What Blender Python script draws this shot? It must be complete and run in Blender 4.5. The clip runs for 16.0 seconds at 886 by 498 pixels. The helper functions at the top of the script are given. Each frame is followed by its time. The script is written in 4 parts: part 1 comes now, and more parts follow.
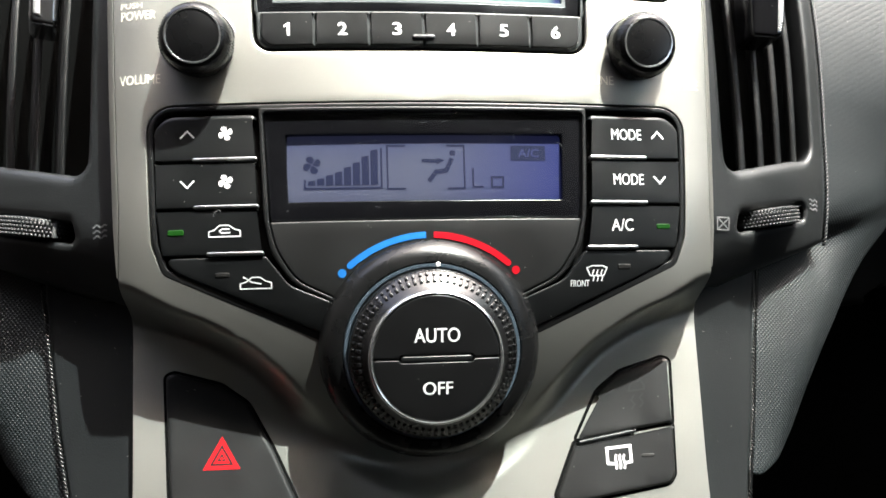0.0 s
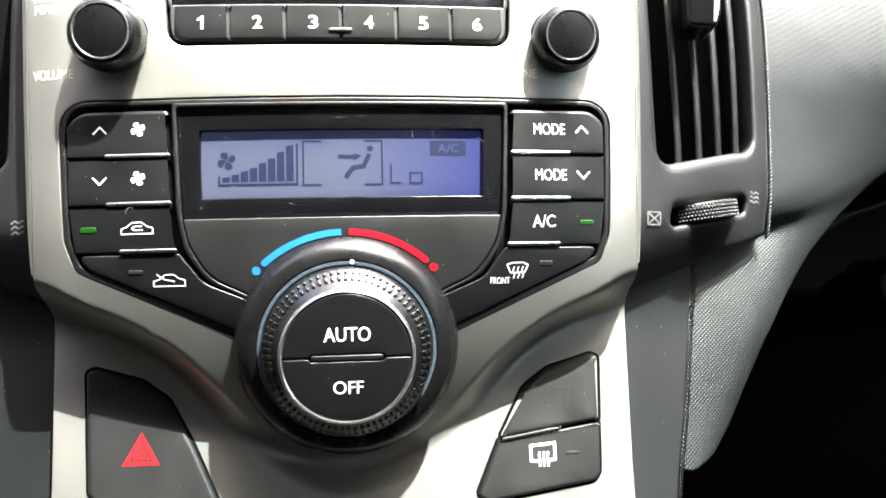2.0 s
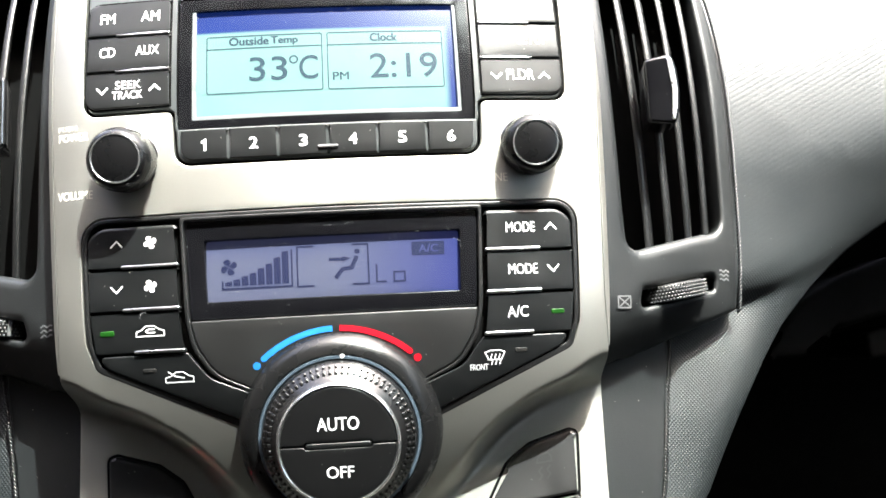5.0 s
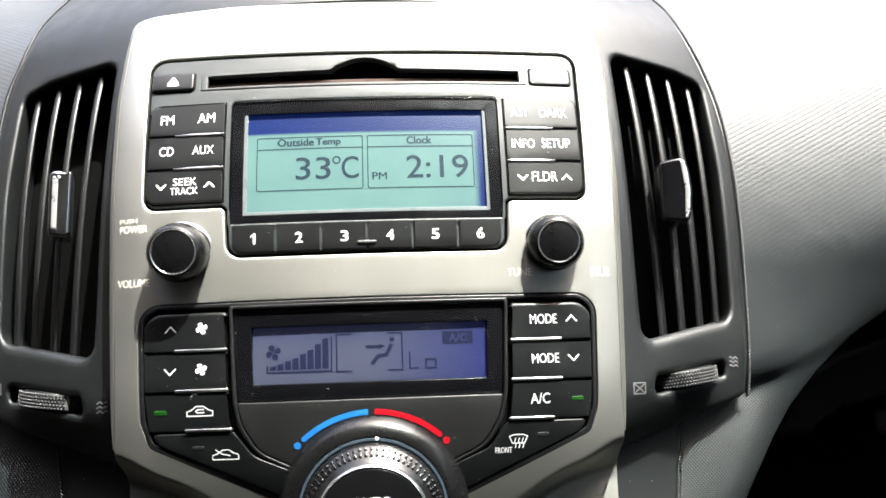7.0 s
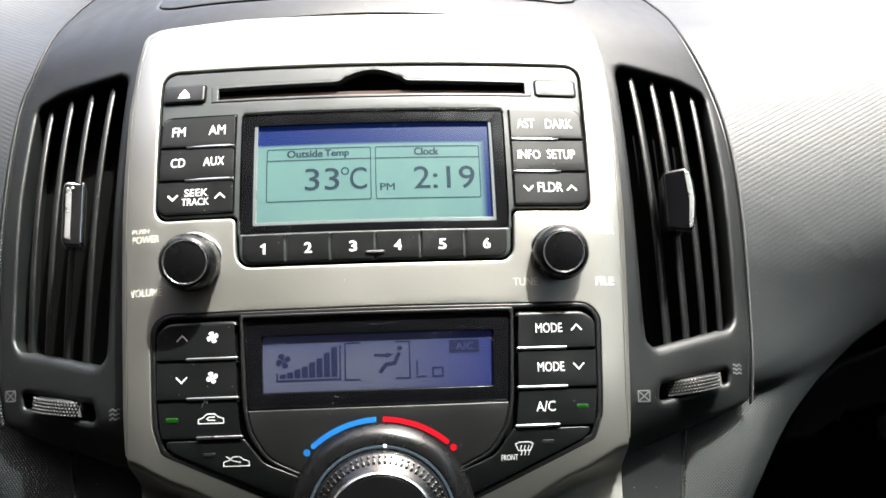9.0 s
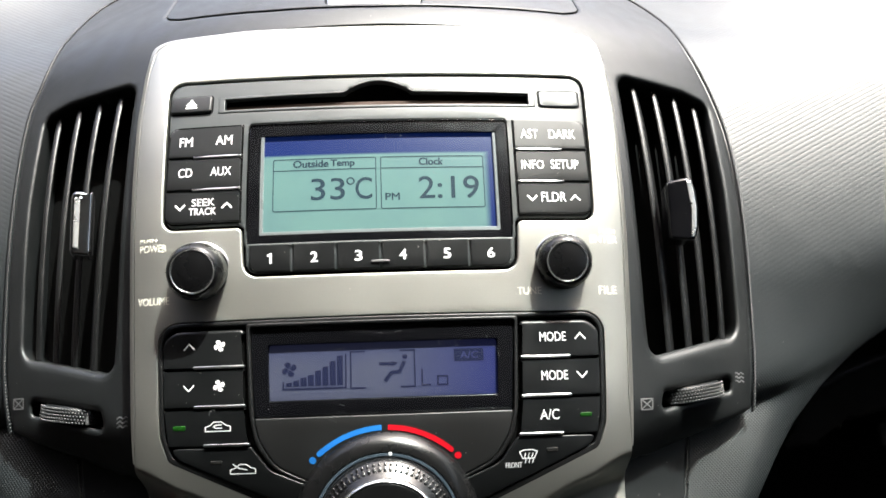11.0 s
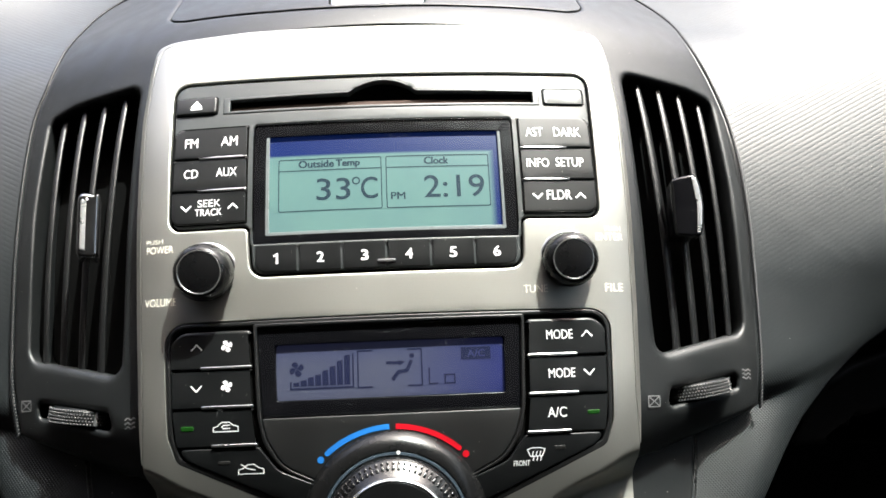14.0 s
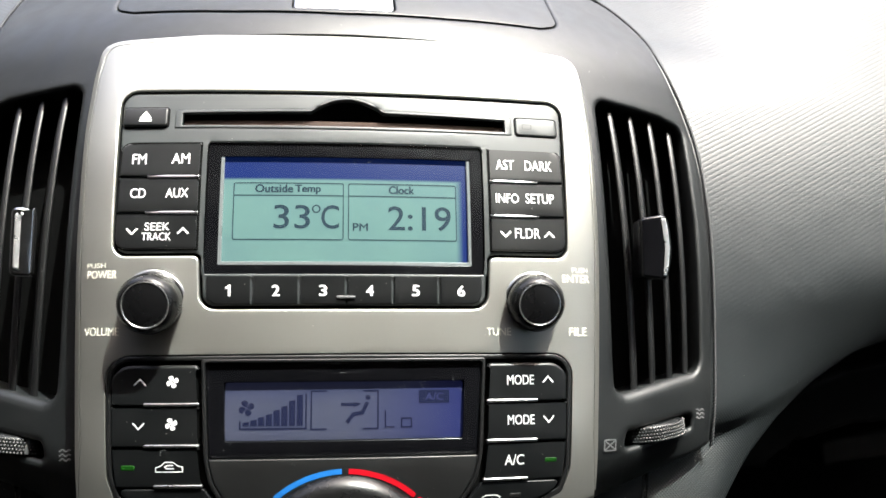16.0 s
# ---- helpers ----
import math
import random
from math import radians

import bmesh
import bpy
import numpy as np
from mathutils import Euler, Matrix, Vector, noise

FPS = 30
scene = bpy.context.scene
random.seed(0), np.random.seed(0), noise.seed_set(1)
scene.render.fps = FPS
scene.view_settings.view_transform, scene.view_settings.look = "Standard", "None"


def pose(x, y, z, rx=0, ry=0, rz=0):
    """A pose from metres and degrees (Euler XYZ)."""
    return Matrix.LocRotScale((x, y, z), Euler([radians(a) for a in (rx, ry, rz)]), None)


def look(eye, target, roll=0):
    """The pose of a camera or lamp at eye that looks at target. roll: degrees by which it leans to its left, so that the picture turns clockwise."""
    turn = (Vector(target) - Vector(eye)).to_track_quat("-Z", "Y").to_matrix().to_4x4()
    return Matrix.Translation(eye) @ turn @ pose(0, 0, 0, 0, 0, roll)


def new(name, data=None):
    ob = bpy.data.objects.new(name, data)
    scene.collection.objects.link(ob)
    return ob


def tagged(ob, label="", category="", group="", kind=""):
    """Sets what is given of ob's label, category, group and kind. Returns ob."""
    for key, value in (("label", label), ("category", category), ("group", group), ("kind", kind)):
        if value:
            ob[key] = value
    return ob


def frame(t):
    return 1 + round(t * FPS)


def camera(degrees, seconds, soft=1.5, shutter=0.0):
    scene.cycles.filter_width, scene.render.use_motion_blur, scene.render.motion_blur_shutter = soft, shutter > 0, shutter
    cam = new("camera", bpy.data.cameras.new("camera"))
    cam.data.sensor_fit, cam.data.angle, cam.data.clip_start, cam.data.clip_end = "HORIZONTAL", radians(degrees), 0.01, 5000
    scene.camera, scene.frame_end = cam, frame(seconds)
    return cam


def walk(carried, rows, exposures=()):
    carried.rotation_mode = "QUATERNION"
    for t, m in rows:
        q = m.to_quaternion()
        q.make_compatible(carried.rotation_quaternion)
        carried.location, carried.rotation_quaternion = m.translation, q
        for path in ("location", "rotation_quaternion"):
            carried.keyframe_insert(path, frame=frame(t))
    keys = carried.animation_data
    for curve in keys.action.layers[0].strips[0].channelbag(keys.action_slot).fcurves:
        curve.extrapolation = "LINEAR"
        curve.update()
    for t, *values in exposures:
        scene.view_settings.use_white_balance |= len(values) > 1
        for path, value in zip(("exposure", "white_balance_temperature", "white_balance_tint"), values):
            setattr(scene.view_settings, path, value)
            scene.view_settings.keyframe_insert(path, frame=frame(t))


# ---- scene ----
# ---- camera ----
cam = camera(53.985, 16.0, 1.6)
TILT = 38.0
ROOT = pose(0, 0, 0.9, -TILT, 0, 0)
PATH = [
    (0, (-0.0301, -0.2795, -0.1060), -6.971, 6.542, -1.812),
    (0.5, (-0.0247, -0.2683, -0.1062), -5.377, 5.213, -2.636),
    (1, (-0.0046, -0.2811, -0.1004), -5.878, 5.700, -3.015),
    (1.5, (-0.0010, -0.2805, -0.1007), -5.985, 5.563, -1.887),
    (2, (0.0024, -0.2805, -0.0995), -5.932, 4.941, -1.649),
    (2.5, (-0.0035, -0.2845, -0.1005), -6.095, 5.549, -1.538),
    (3, (0.0030, -0.2827, -0.1002), -4.231, 4.839, -2.235),
    (3.5, (-0.0009, -0.2808, -0.1013), -4.885, 5.382, -1.812),
    (4, (-0.0082, -0.2785, -0.1039), -5.438, 5.015, -1.356),
    (4.5, (-0.0005, -0.2909, -0.0962), -4.597, 5.551, -1.827),
    (5, (0.0202, -0.3126, -0.0849), -3.593, 7.752, -3.232),
    (5.2, (0.0172, -0.3220, -0.0832), -3.651, 8.789, -3.004),
    (7.5, (0.0121, -0.3425, -0.0684), -2.786, 10.440, -2.234),
    (8, (0.0131, -0.3447, -0.0674), -2.618, 10.385, -2.363),
    (8.5, (0.0125, -0.3455, -0.0656), -2.628, 10.258, -2.023),
    (9, (0.0115, -0.3469, -0.0659), -2.604, 10.447, -2.094),
    (11.5, (0.0100, -0.3521, -0.0642), -2.495, 10.789, -2.070),
    (12, (0.0106, -0.3537, -0.0640), -2.304, 10.679, -2.250),
    (12.5, (0.0073, -0.3521, -0.0652), -2.471, 11.107, -2.063),
    (13, (0.0089, -0.3524, -0.0631), -2.288, 10.845, -2.114),
    (13.5, (0.0104, -0.3594, -0.0620), -2.312, 11.277, -2.688),
    (14, (0.0086, -0.3504, -0.0658), -2.353, 10.883, -2.516),
    (14.5, (-0.0132, -0.3568, -0.0599), -4.832, 8.750, 0.200),
    (15, (-0.0206, -0.3532, -0.0407), -6.562, 7.618, -0.379),
    (15.5, (-0.0157, -0.3376, -0.0233), -6.880, 6.227, 0.055),
    (16, (-0.0014, -0.3410, -0.0241), -6.593, 6.813, -0.374),
]


def heading(yaw, pitch):
    a, b = radians(yaw), radians(pitch)
    return Vector((-math.sin(a) * math.cos(b), math.cos(a) * math.cos(b), math.sin(b)))


def rooted(eye, yaw, pitch, roll):
    return ROOT @ look(eye, Vector(eye) + heading(yaw, pitch), roll)


walk(cam, [(t, rooted(eye, yaw, pitch, roll)) for t, eye, yaw, pitch, roll in PATH],
     [(0.0, 2.86), (0.5, 3.34), (1.0, 3.69), (1.6, 3.79), (4.0, 3.82), (5.0, 3.66), (7.5, 2.74), (16.0, 2.44)])

# ---- light ----
SUN = (ROOT.to_3x3() @ Vector((0.58, -1.0, 1.88))).normalized()
world = bpy.data.worlds.new("sky")
scene.world = world
world.use_nodes = True
sky = world.node_tree.nodes.new("ShaderNodeTexSky")
sky.sky_type, sky.sun_disc = "NISHITA", False
sky.sun_elevation, sky.sun_rotation = math.asin(SUN.z), math.atan2(SUN.x, SUN.y)
back = world.node_tree.nodes["Background"]
back.inputs["Strength"].default_value = 0.15
sky.dust_density, sky.air_density, sky.ozone_density = 8.0, 0.7, 0.5
world.node_tree.links.new(sky.outputs[0], back.inputs[0])
sun = new("sun", bpy.data.lights.new("sun", "SUN"))
sun.data.energy, sun.data.angle, sun.data.color = 2.4, radians(0.53), (0.902, 0.968, 0.910)
sun.matrix_world = look(SUN * 6, (0, 0, 0))


# ---- materials ----
class Nodes:
    """Short hand for building a node tree."""

    def __init__(self, name):
        self.mat = bpy.data.materials.new(name)
        self.mat.use_nodes = True
        self.tree = self.mat.node_tree
        self.bsdf = self.tree.nodes["Principled BSDF"]
        self.coord = self.add("ShaderNodeTexCoord").outputs["Object"]

    def add(self, kind):
        return self.tree.nodes.new(kind)

    def link(self, a, b):
        self.tree.links.new(a, b)

    def put(self, key, value):
        if hasattr(value, "is_linked"):
            self.link(value, self.bsdf.inputs[key])
        else:
            self.bsdf.inputs[key].default_value = value

    def noise(self, scale, detail=3.0, rough=0.6):
        n = self.add("ShaderNodeTexNoise")
        self.link(self.coord, n.inputs["Vector"])
        n.inputs["Scale"].default_value, n.inputs["Detail"].default_value = scale, detail
        n.inputs["Roughness"].default_value = rough
        return n.outputs["Fac"]

    def voronoi(self, scale):
        n = self.add("ShaderNodeTexVoronoi")
        self.link(self.coord, n.inputs["Vector"])
        n.inputs["Scale"].default_value = scale
        return n.outputs["Distance"]

    def wave(self, scale, turn, distortion=0.0):
        m = self.add("ShaderNodeMapping")
        m.inputs["Rotation"].default_value = [radians(a) for a in turn]
        self.link(self.coord, m.inputs["Vector"])
        n = self.add("ShaderNodeTexWave")
        self.link(m.outputs[0], n.inputs["Vector"])
        n.inputs["Scale"].default_value, n.inputs["Distortion"].default_value = scale, distortion
        n.inputs["Detail"].default_value = 0
        return n.outputs["Fac"]

    def ramp(self, value, low, high, a=0.0, b=1.0):
        n = self.add("ShaderNodeMapRange")
        for key, v in zip(("From Min", "From Max", "To Min", "To Max"), (low, high, a, b)):
            n.inputs[key].default_value = v
        self.link(value, n.inputs["Value"])
        return n.outputs[0]

    def maths(self, op, a, b):
        n = self.add("ShaderNodeMath")
        n.operation = op
        for k, v in enumerate((a, b)):
            if hasattr(v, "is_linked"):
                self.link(v, n.inputs[k])
            else:
                n.inputs[k].default_value = v
        return n.outputs[0]

    def blend(self, fac, a, b):
        n = self.add("ShaderNodeMix")
        n.data_type = "RGBA"
        for key, v in ((0, fac), (6, a), (7, b)):
            if hasattr(v, "is_linked"):
                self.link(v, n.inputs[key])
            else:
                n.inputs[key].default_value = v if key == 0 else (*v, 1.0)
        return n.outputs[2]

    def bump(self, height, strength, distance=0.0005):
        n = self.add("ShaderNodeBump")
        n.inputs["Strength"].default_value, n.inputs["Distance"].default_value = strength, distance
        self.link(height, n.inputs["Height"])
        self.link(n.outputs[0], self.bsdf.inputs["Normal"])


def dusty(n, colour, shade, amount=0.6, size=0.045, spots=260.0):
    """A colour that varies softly, with specks of pale dust on it."""
    base = n.blend(n.noise(30.0), colour, shade)
    speck = n.maths("LESS_THAN", n.voronoi(spots), size)
    some = n.ramp(n.noise(90.0, 1.0), 0.42, 0.56)
    speck = n.maths("MULTIPLY", n.maths("MULTIPLY", speck, some), amount)
    return n.blend(speck, base, (0.62, 0.60, 0.55))


def plastic(name, colour, rough=0.45, grain=0.25, scale=2600.0, dust=0.5, spec=0.5, sheen=0.0):
    n = Nodes(name)
    shade = tuple(c * 0.78 for c in colour)
    n.put("Base Color", dusty(n, colour, shade, dust))
    n.put("Roughness", n.ramp(n.noise(70.0), 0.3, 0.7, rough - 0.05, rough + 0.07))
    n.put("Specular IOR Level", spec)
    n.put("Sheen Weight", sheen)
    n.put("Sheen Roughness", 0.4)
    n.bump(n.noise(scale, 2.0), grain, 0.0002)
    return n.mat


def paint_silver():
    n = Nodes("silver_paint")
    fleck = n.noise(5200.0, 1.0)
    base = n.blend(fleck, (0.405, 0.402, 0.368), (0.493, 0.490, 0.454))
    speck = n.maths("LESS_THAN", n.voronoi(120.0), 0.03)
    some = n.ramp(n.noise(60.0, 1.0), 0.52, 0.6, 0.0, 0.6)
    n.put("Base Color", n.blend(n.maths("MULTIPLY", speck, some), base, (0.8, 0.78, 0.74)))
    n.put("Metallic", 0.93)
    n.put("Roughness", n.ramp(n.noise(40.0), 0.3, 0.7, 0.41, 0.47))
    n.bump(fleck, 0.08, 0.0001)
    return n.mat


def chrome(name, colour=(0.75, 0.75, 0.76), rough=0.14, metal=1.0):
    n = Nodes(name)
    n.put("Base Color", n.blend(n.noise(200.0), colour, tuple(0.85 * c for c in colour)))
    n.put("Metallic", metal)
    n.put("Roughness", n.ramp(n.noise(150.0), 0.3, 0.7, rough, rough + 0.1))
    return n.mat


def ink(name, colour, glow=0.0, rough=0.5):
    n = Nodes(name)
    n.put("Base Color", n.blend(n.noise(900.0), colour, tuple(0.9 * c for c in colour)))
    n.put("Roughness", rough)
    n.put("Specular IOR Level", 0.25)
    if glow:
        n.put("Emission Color", (*colour, 1.0))
        n.put("Emission Strength", glow)
    return n.mat


def dash_skin(colour, rough, spec):
    """Soft dashboard skin: fine slanting ribs above, a grid of small pyramids on the lower part."""
    n = Nodes("grained_dash_skin")
    n.put("Base Color", dusty(n, colour, tuple(0.75 * c for c in colour), 0.4, 0.03, 160.0))
    n.put("Roughness", n.ramp(n.noise(50.0), 0.3, 0.7, rough - 0.04, rough + 0.05))
    grid = n.maths("MULTIPLY", n.wave(270.0, (0, 40, 0)), n.wave(270.0, (0, -50, 0)))
    sep = n.add("ShaderNodeSeparateXYZ")
    n.link(n.coord, sep.inputs[0])
    # rib depth fades lower down, where even ribs showed too strongly
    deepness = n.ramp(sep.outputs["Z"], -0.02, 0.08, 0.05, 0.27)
    # the ribs slant upwards away from the stack on both sides, 2.3 mm apart
    across = n.maths("MULTIPLY", n.maths("ABSOLUTE", sep.outputs["X"], 0.0), -1270.0)
    along = n.maths("ADD", n.maths("MULTIPLY", sep.outputs["Z"], 2420.0), n.maths("MULTIPLY", n.noise(25.0), 2.5))
    rib = n.maths("POWER", n.maths("ABSOLUTE", n.maths("SINE", n.maths("MULTIPLY", n.maths("ADD", across, along), 0.5), 0.0), 0.0), 0.6)
    ribs = n.maths("ADD", n.maths("MULTIPLY", rib, deepness), n.maths("MULTIPLY", n.noise(1500.0), 0.16))
    # gloss drops towards the foot to dim the sunlit shine of the lower skin
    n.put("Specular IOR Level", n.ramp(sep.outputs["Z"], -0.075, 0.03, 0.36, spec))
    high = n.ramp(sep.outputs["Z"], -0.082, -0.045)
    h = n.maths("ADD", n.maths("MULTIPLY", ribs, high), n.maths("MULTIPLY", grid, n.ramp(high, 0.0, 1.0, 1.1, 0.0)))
    n.bump(h, 0.42, 0.0007)
    return n.mat


def pane_glass():
    n = Nodes("display_glass")
    clear = n.add("ShaderNodeBsdfTransparent")
    clear.inputs[0].default_value = (0.90, 0.91, 0.93, 1)
    gloss = n.add("ShaderNodeBsdfGlossy")
    gloss.inputs["Roughness"].default_value = 0.06
    fres = n.add("ShaderNodeFresnel")
    fres.inputs[0].default_value = 1.5
    mix = n.add("ShaderNodeMixShader")
    n.link(fres.outputs[0], mix.inputs[0])
    n.link(clear.outputs[0], mix.inputs[1])
    n.link(gloss.outputs[0], mix.inputs[2])
    speck = n.maths("LESS_THAN", n.voronoi(260.0), 0.042)
    some = n.ramp(n.noise(70.0, 1.0), 0.46, 0.60, 0.0, 0.45)
    dust = n.add("ShaderNodeBsdfDiffuse")
    dust.inputs[0].default_value = (0.7, 0.7, 0.68, 1)
    top_mix = n.add("ShaderNodeMixShader")
    n.link(n.maths("MULTIPLY", speck, some), top_mix.inputs[0])
    n.link(mix.outputs[0], top_mix.inputs[1])
    n.link(dust.outputs[0], top_mix.inputs[2])
    n.link(top_mix.outputs[0], n.tree.nodes["Material Output"].inputs[0])
    return n.mat


def tinted_glass(name, tint):
    """Unseen side and rear panes that filter the light entering the cabin."""
    n = Nodes(name)
    clear = n.add("ShaderNodeBsdfTransparent")
    n.link(n.blend(n.noise(8.0), tint, tuple(1.08 * c for c in tint)), clear.inputs[0])
    gloss = n.add("ShaderNodeBsdfGlossy")
    gloss.inputs["Roughness"].default_value = 0.02
    mix = n.add("ShaderNodeMixShader")
    mix.inputs[0].default_value = 0.05
    n.link(clear.outputs[0], mix.inputs[1])
    n.link(gloss.outputs[0], mix.inputs[2])
    n.link(mix.outputs[0], n.tree.nodes["Material Output"].inputs[0])
    return n.mat


def lcd(name, main, edge, x0, x1, z0, z1, glow):
    """A liquid crystal panel whose tint runs to a deeper blue towards one end and the top."""
    n = Nodes(name)
    sep = n.add("ShaderNodeSeparateXYZ")
    n.link(n.coord, sep.inputs[0])
    fx, fz = n.ramp(sep.outputs["X"], x0, x1), n.ramp(sep.outputs["Z"], z0, z1)
    fac = n.maths("MAXIMUM", fx, fz)
    c = n.blend(fac, main, edge)
    c = n.blend(n.ramp(n.noise(60.0), 0.4, 0.7, 0.0, 0.12), c, edge)
    n.put("Base Color", c)
    n.put("Emission Color", c)
    n.put("Emission Strength", glow)
    n.put("Roughness", 0.35)
    return n.mat


SILVER = paint_silver()
BLACK = plastic("black_button_plastic", (0.0042, 0.0048, 0.0052), 0.40, 0.15, spec=0.45)
GLOSSY = plastic("gloss_black_plastic", (0.004, 0.004, 0.005), 0.20, 0.0, dust=0.25)
RIM = plastic("charcoal_frame_plastic", (0.010, 0.010, 0.0103), 0.36, 0.15)
FACE = plastic("dark_grey_faceplate_plastic", (0.046, 0.051, 0.052), 0.40, 0.15)
SKIN = plastic("dark_grey_console_plastic", (0.0058, 0.0072, 0.0078), 0.48, 0.3, 1700.0, spec=0.60)
STRIP = plastic("slate_trim_plastic", (0.010, 0.0114, 0.012), 0.48, 0.4, 1700.0, spec=0.25)
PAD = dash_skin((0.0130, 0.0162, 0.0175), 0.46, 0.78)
# near-black colour carries the deep shade of cavities and gaps
PIT = plastic("cavity_shade_black", (0.002, 0.002, 0.002), 0.8, 0.0, dust=0.0, spec=0.1)
RUBBER = plastic("soft_black_knob_rubber", (0.006, 0.006, 0.0062), 0.26, 0.08, dust=0.12, spec=0.4)
CAP = plastic("smooth_black_cap", (0.005, 0.005, 0.0055), 0.28, 0.05, dust=0.12)
RINGS = chrome("polished_ring_metal", (0.92, 0.92, 0.93), 0.14, 0.95)
# pale grey: painted highlight of the flat vent marks, also the lint's colour
SHINE_AND_LINT = plastic("mark_highlight_and_lint_grey", (0.17, 0.173, 0.176), 0.32, 0.0)
# paled so that its colour carries the glints of knurl and preset nub
STUD = plastic("pale_knurl_glint_plastic", (0.12, 0.12, 0.122), 0.22, 0.0)
BRIGHT = chrome("polished_strip_metal", (0.92, 0.92, 0.93), 0.24, 0.78)
DUSK = chrome("dark_satin_chrome", (0.36, 0.36, 0.37), 0.17)
SATIN = chrome("satin_bar_metal", (0.62, 0.62, 0.63), 0.26)
BLUERING = ink("slate_blue_ring", (0.050, 0.068, 0.088), 0.0, 0.4)
WHITE = ink("white_print", (0.80, 0.80, 0.80))
SCRATCH = ink("scratched_plastic", (0.16, 0.16, 0.165), 0.0, 0.3)
PALE = ink("cream_print", (0.80, 0.78, 0.68))
RED = ink("red_print", (0.52, 0.004, 0.014))
BLUE = ink("blue_print", (0.018, 0.18, 0.55))
WARN = ink("red_warning_print", (0.50, 0.007, 0.011))
GREEN = ink("green_lamp", (0.005, 0.052, 0.003), 0.012)
UNLIT = ink("unlit_lamp", (0.016, 0.0155, 0.015))
SEGMENT = ink("dark_segment", (0.02, 0.04, 0.06))
SEGBLUE = ink("blue_segment", (0.009, 0.012, 0.04))
GLASS = pane_glass()
TEAL = lcd("teal_crystal", (0.105, 0.185, 0.172), (0.002, 0.012, 0.085), 0.0440, 0.0470, 0.0449, 0.0462, 0.10)
LILAC = lcd("lilac_crystal", (0.056, 0.061, 0.093), (0.012, 0.017, 0.088), 0.0, 0.05, -0.044, -0.022, 0.048)
CLOTH = plastic("grey_headliner", (0.29, 0.28, 0.258), 0.9, 0.03, 900.0, 0.0, 0.1)
CHARCOAL = plastic("charcoal_switch_plastic", (0.011, 0.0112, 0.0113), 0.44, 0.15)
FAINT = plastic("unlit_symbol_plastic", (0.020, 0.020, 0.0202), 0.44, 0.0, dust=0.0)
SLAT = plastic("satin_black_slat_plastic", (0.0055, 0.0056, 0.0060), 0.40, 0.08, spec=0.60)
PIPING = plastic("grey_piping", (0.017, 0.018, 0.019), 0.4, 0.05, dust=0.0, spec=0.3)
PUSH = plastic("black_push_button_plastic", (0.0050, 0.0051, 0.0054), 0.33, 0.1, dust=0.2, spec=0.45)
# unseen rear wall, brown to warm the light bounced onto the silver
BOUNCE_BROWN = plastic("brown_bounce_wall", (0.085, 0.068, 0.058), 0.9, 0.4, 900.0, 0.0, 0.1)
GRIP = plastic("gloss_black_grip_plastic", (0.0045, 0.0045, 0.0048), 0.25, 0.05, dust=0.2, spec=0.6)
# near-black colour stands in for the shade below the dash
SHADE_TRIM = plastic("shade_black_trim", (0.004, 0.004, 0.004), 0.8, 0.3, 900.0, 0.0, 0.1)
# unseen panes, tinted to set how much light enters from each side
TINT = tinted_glass("dark_light_filter_pane", (0.05, 0.041, 0.036))
BRONZE = tinted_glass("bronze_light_filter_pane", (0.20, 0.155, 0.13))
CLEAR = tinted_glass("pale_light_filter_pane", (0.66, 0.70, 0.67))
# unseen walls, browned so that shaded silver picks up the cast
DOOR = plastic("dark_door_trim", (0.017, 0.0125, 0.011), 0.6, 0.3, 900.0, 0.0)


# ---- geometry helpers ----
MM = 0.001


def top(z):
    """How far the stack leans back above its middle."""
    if z < 0:
        return 0.0
    if z < 0.09:
        return 1.7 * z * z
    d, e, f = min(z - 0.09, 0.015), min(max(0.0, z - 0.105), 0.035), max(0.0, z - 0.14)
    return 0.01377 + 0.306 * d + 0.8 * d * d + 0.330 * e + 11 * e * e + 1.10 * f


def ease(a, b, x):
    x = min(1.0, max(0.0, (x - a) / (b - a)))
    return x * x * (3 - 2 * x)


def fas(x, z):
    """The gently domed face of the centre stack."""
    side = 12.0 * max(0.0, abs(x) - 0.089) ** 2
    return 0.8 * x * x + side + top(z) + (3.6 * (z + 0.05) ** 2 if z < -0.05 else 0.0)


RIDGE = [(0.0, -0.1525), (0.012, -0.150), (0.025, -0.143), (0.039, -0.129), (0.051, -0.113), (0.067, -0.1005),
         (0.085, -0.0925), (0.101, -0.0885), (0.13, -0.083)]


def ridge(x):
    x = abs(x)
    return float(np.interp(x, [p[0] for p in RIDGE], [p[1] for p in RIDGE]))


def ridge_smooth(x):
    return sum(ridge(x + d * 0.004) for d in (-2, -1, 0, 1, 2)) / 5


def lean(z):
    """The lower panel comes forward towards its foot."""
    return 0.15 * (min(max(z, -0.21), -0.10) + 0.138)


def silver_face(x, z):
    """The face, and below the ridge the sunken lower panel."""
    slope = (ridge_smooth(x + 0.003) - ridge_smooth(x - 0.003)) / 0.006
    d = (ridge_smooth(x) - z) / math.sqrt(1 + slope * slope)
    f = fas(x, max(z, -0.145))
    return f + ease(-0.003 - 0.004 * ease(0.082, 0.1, abs(x)), 0.0065, d) * (0.0275 + lean(z) - 0.018 * x - f)


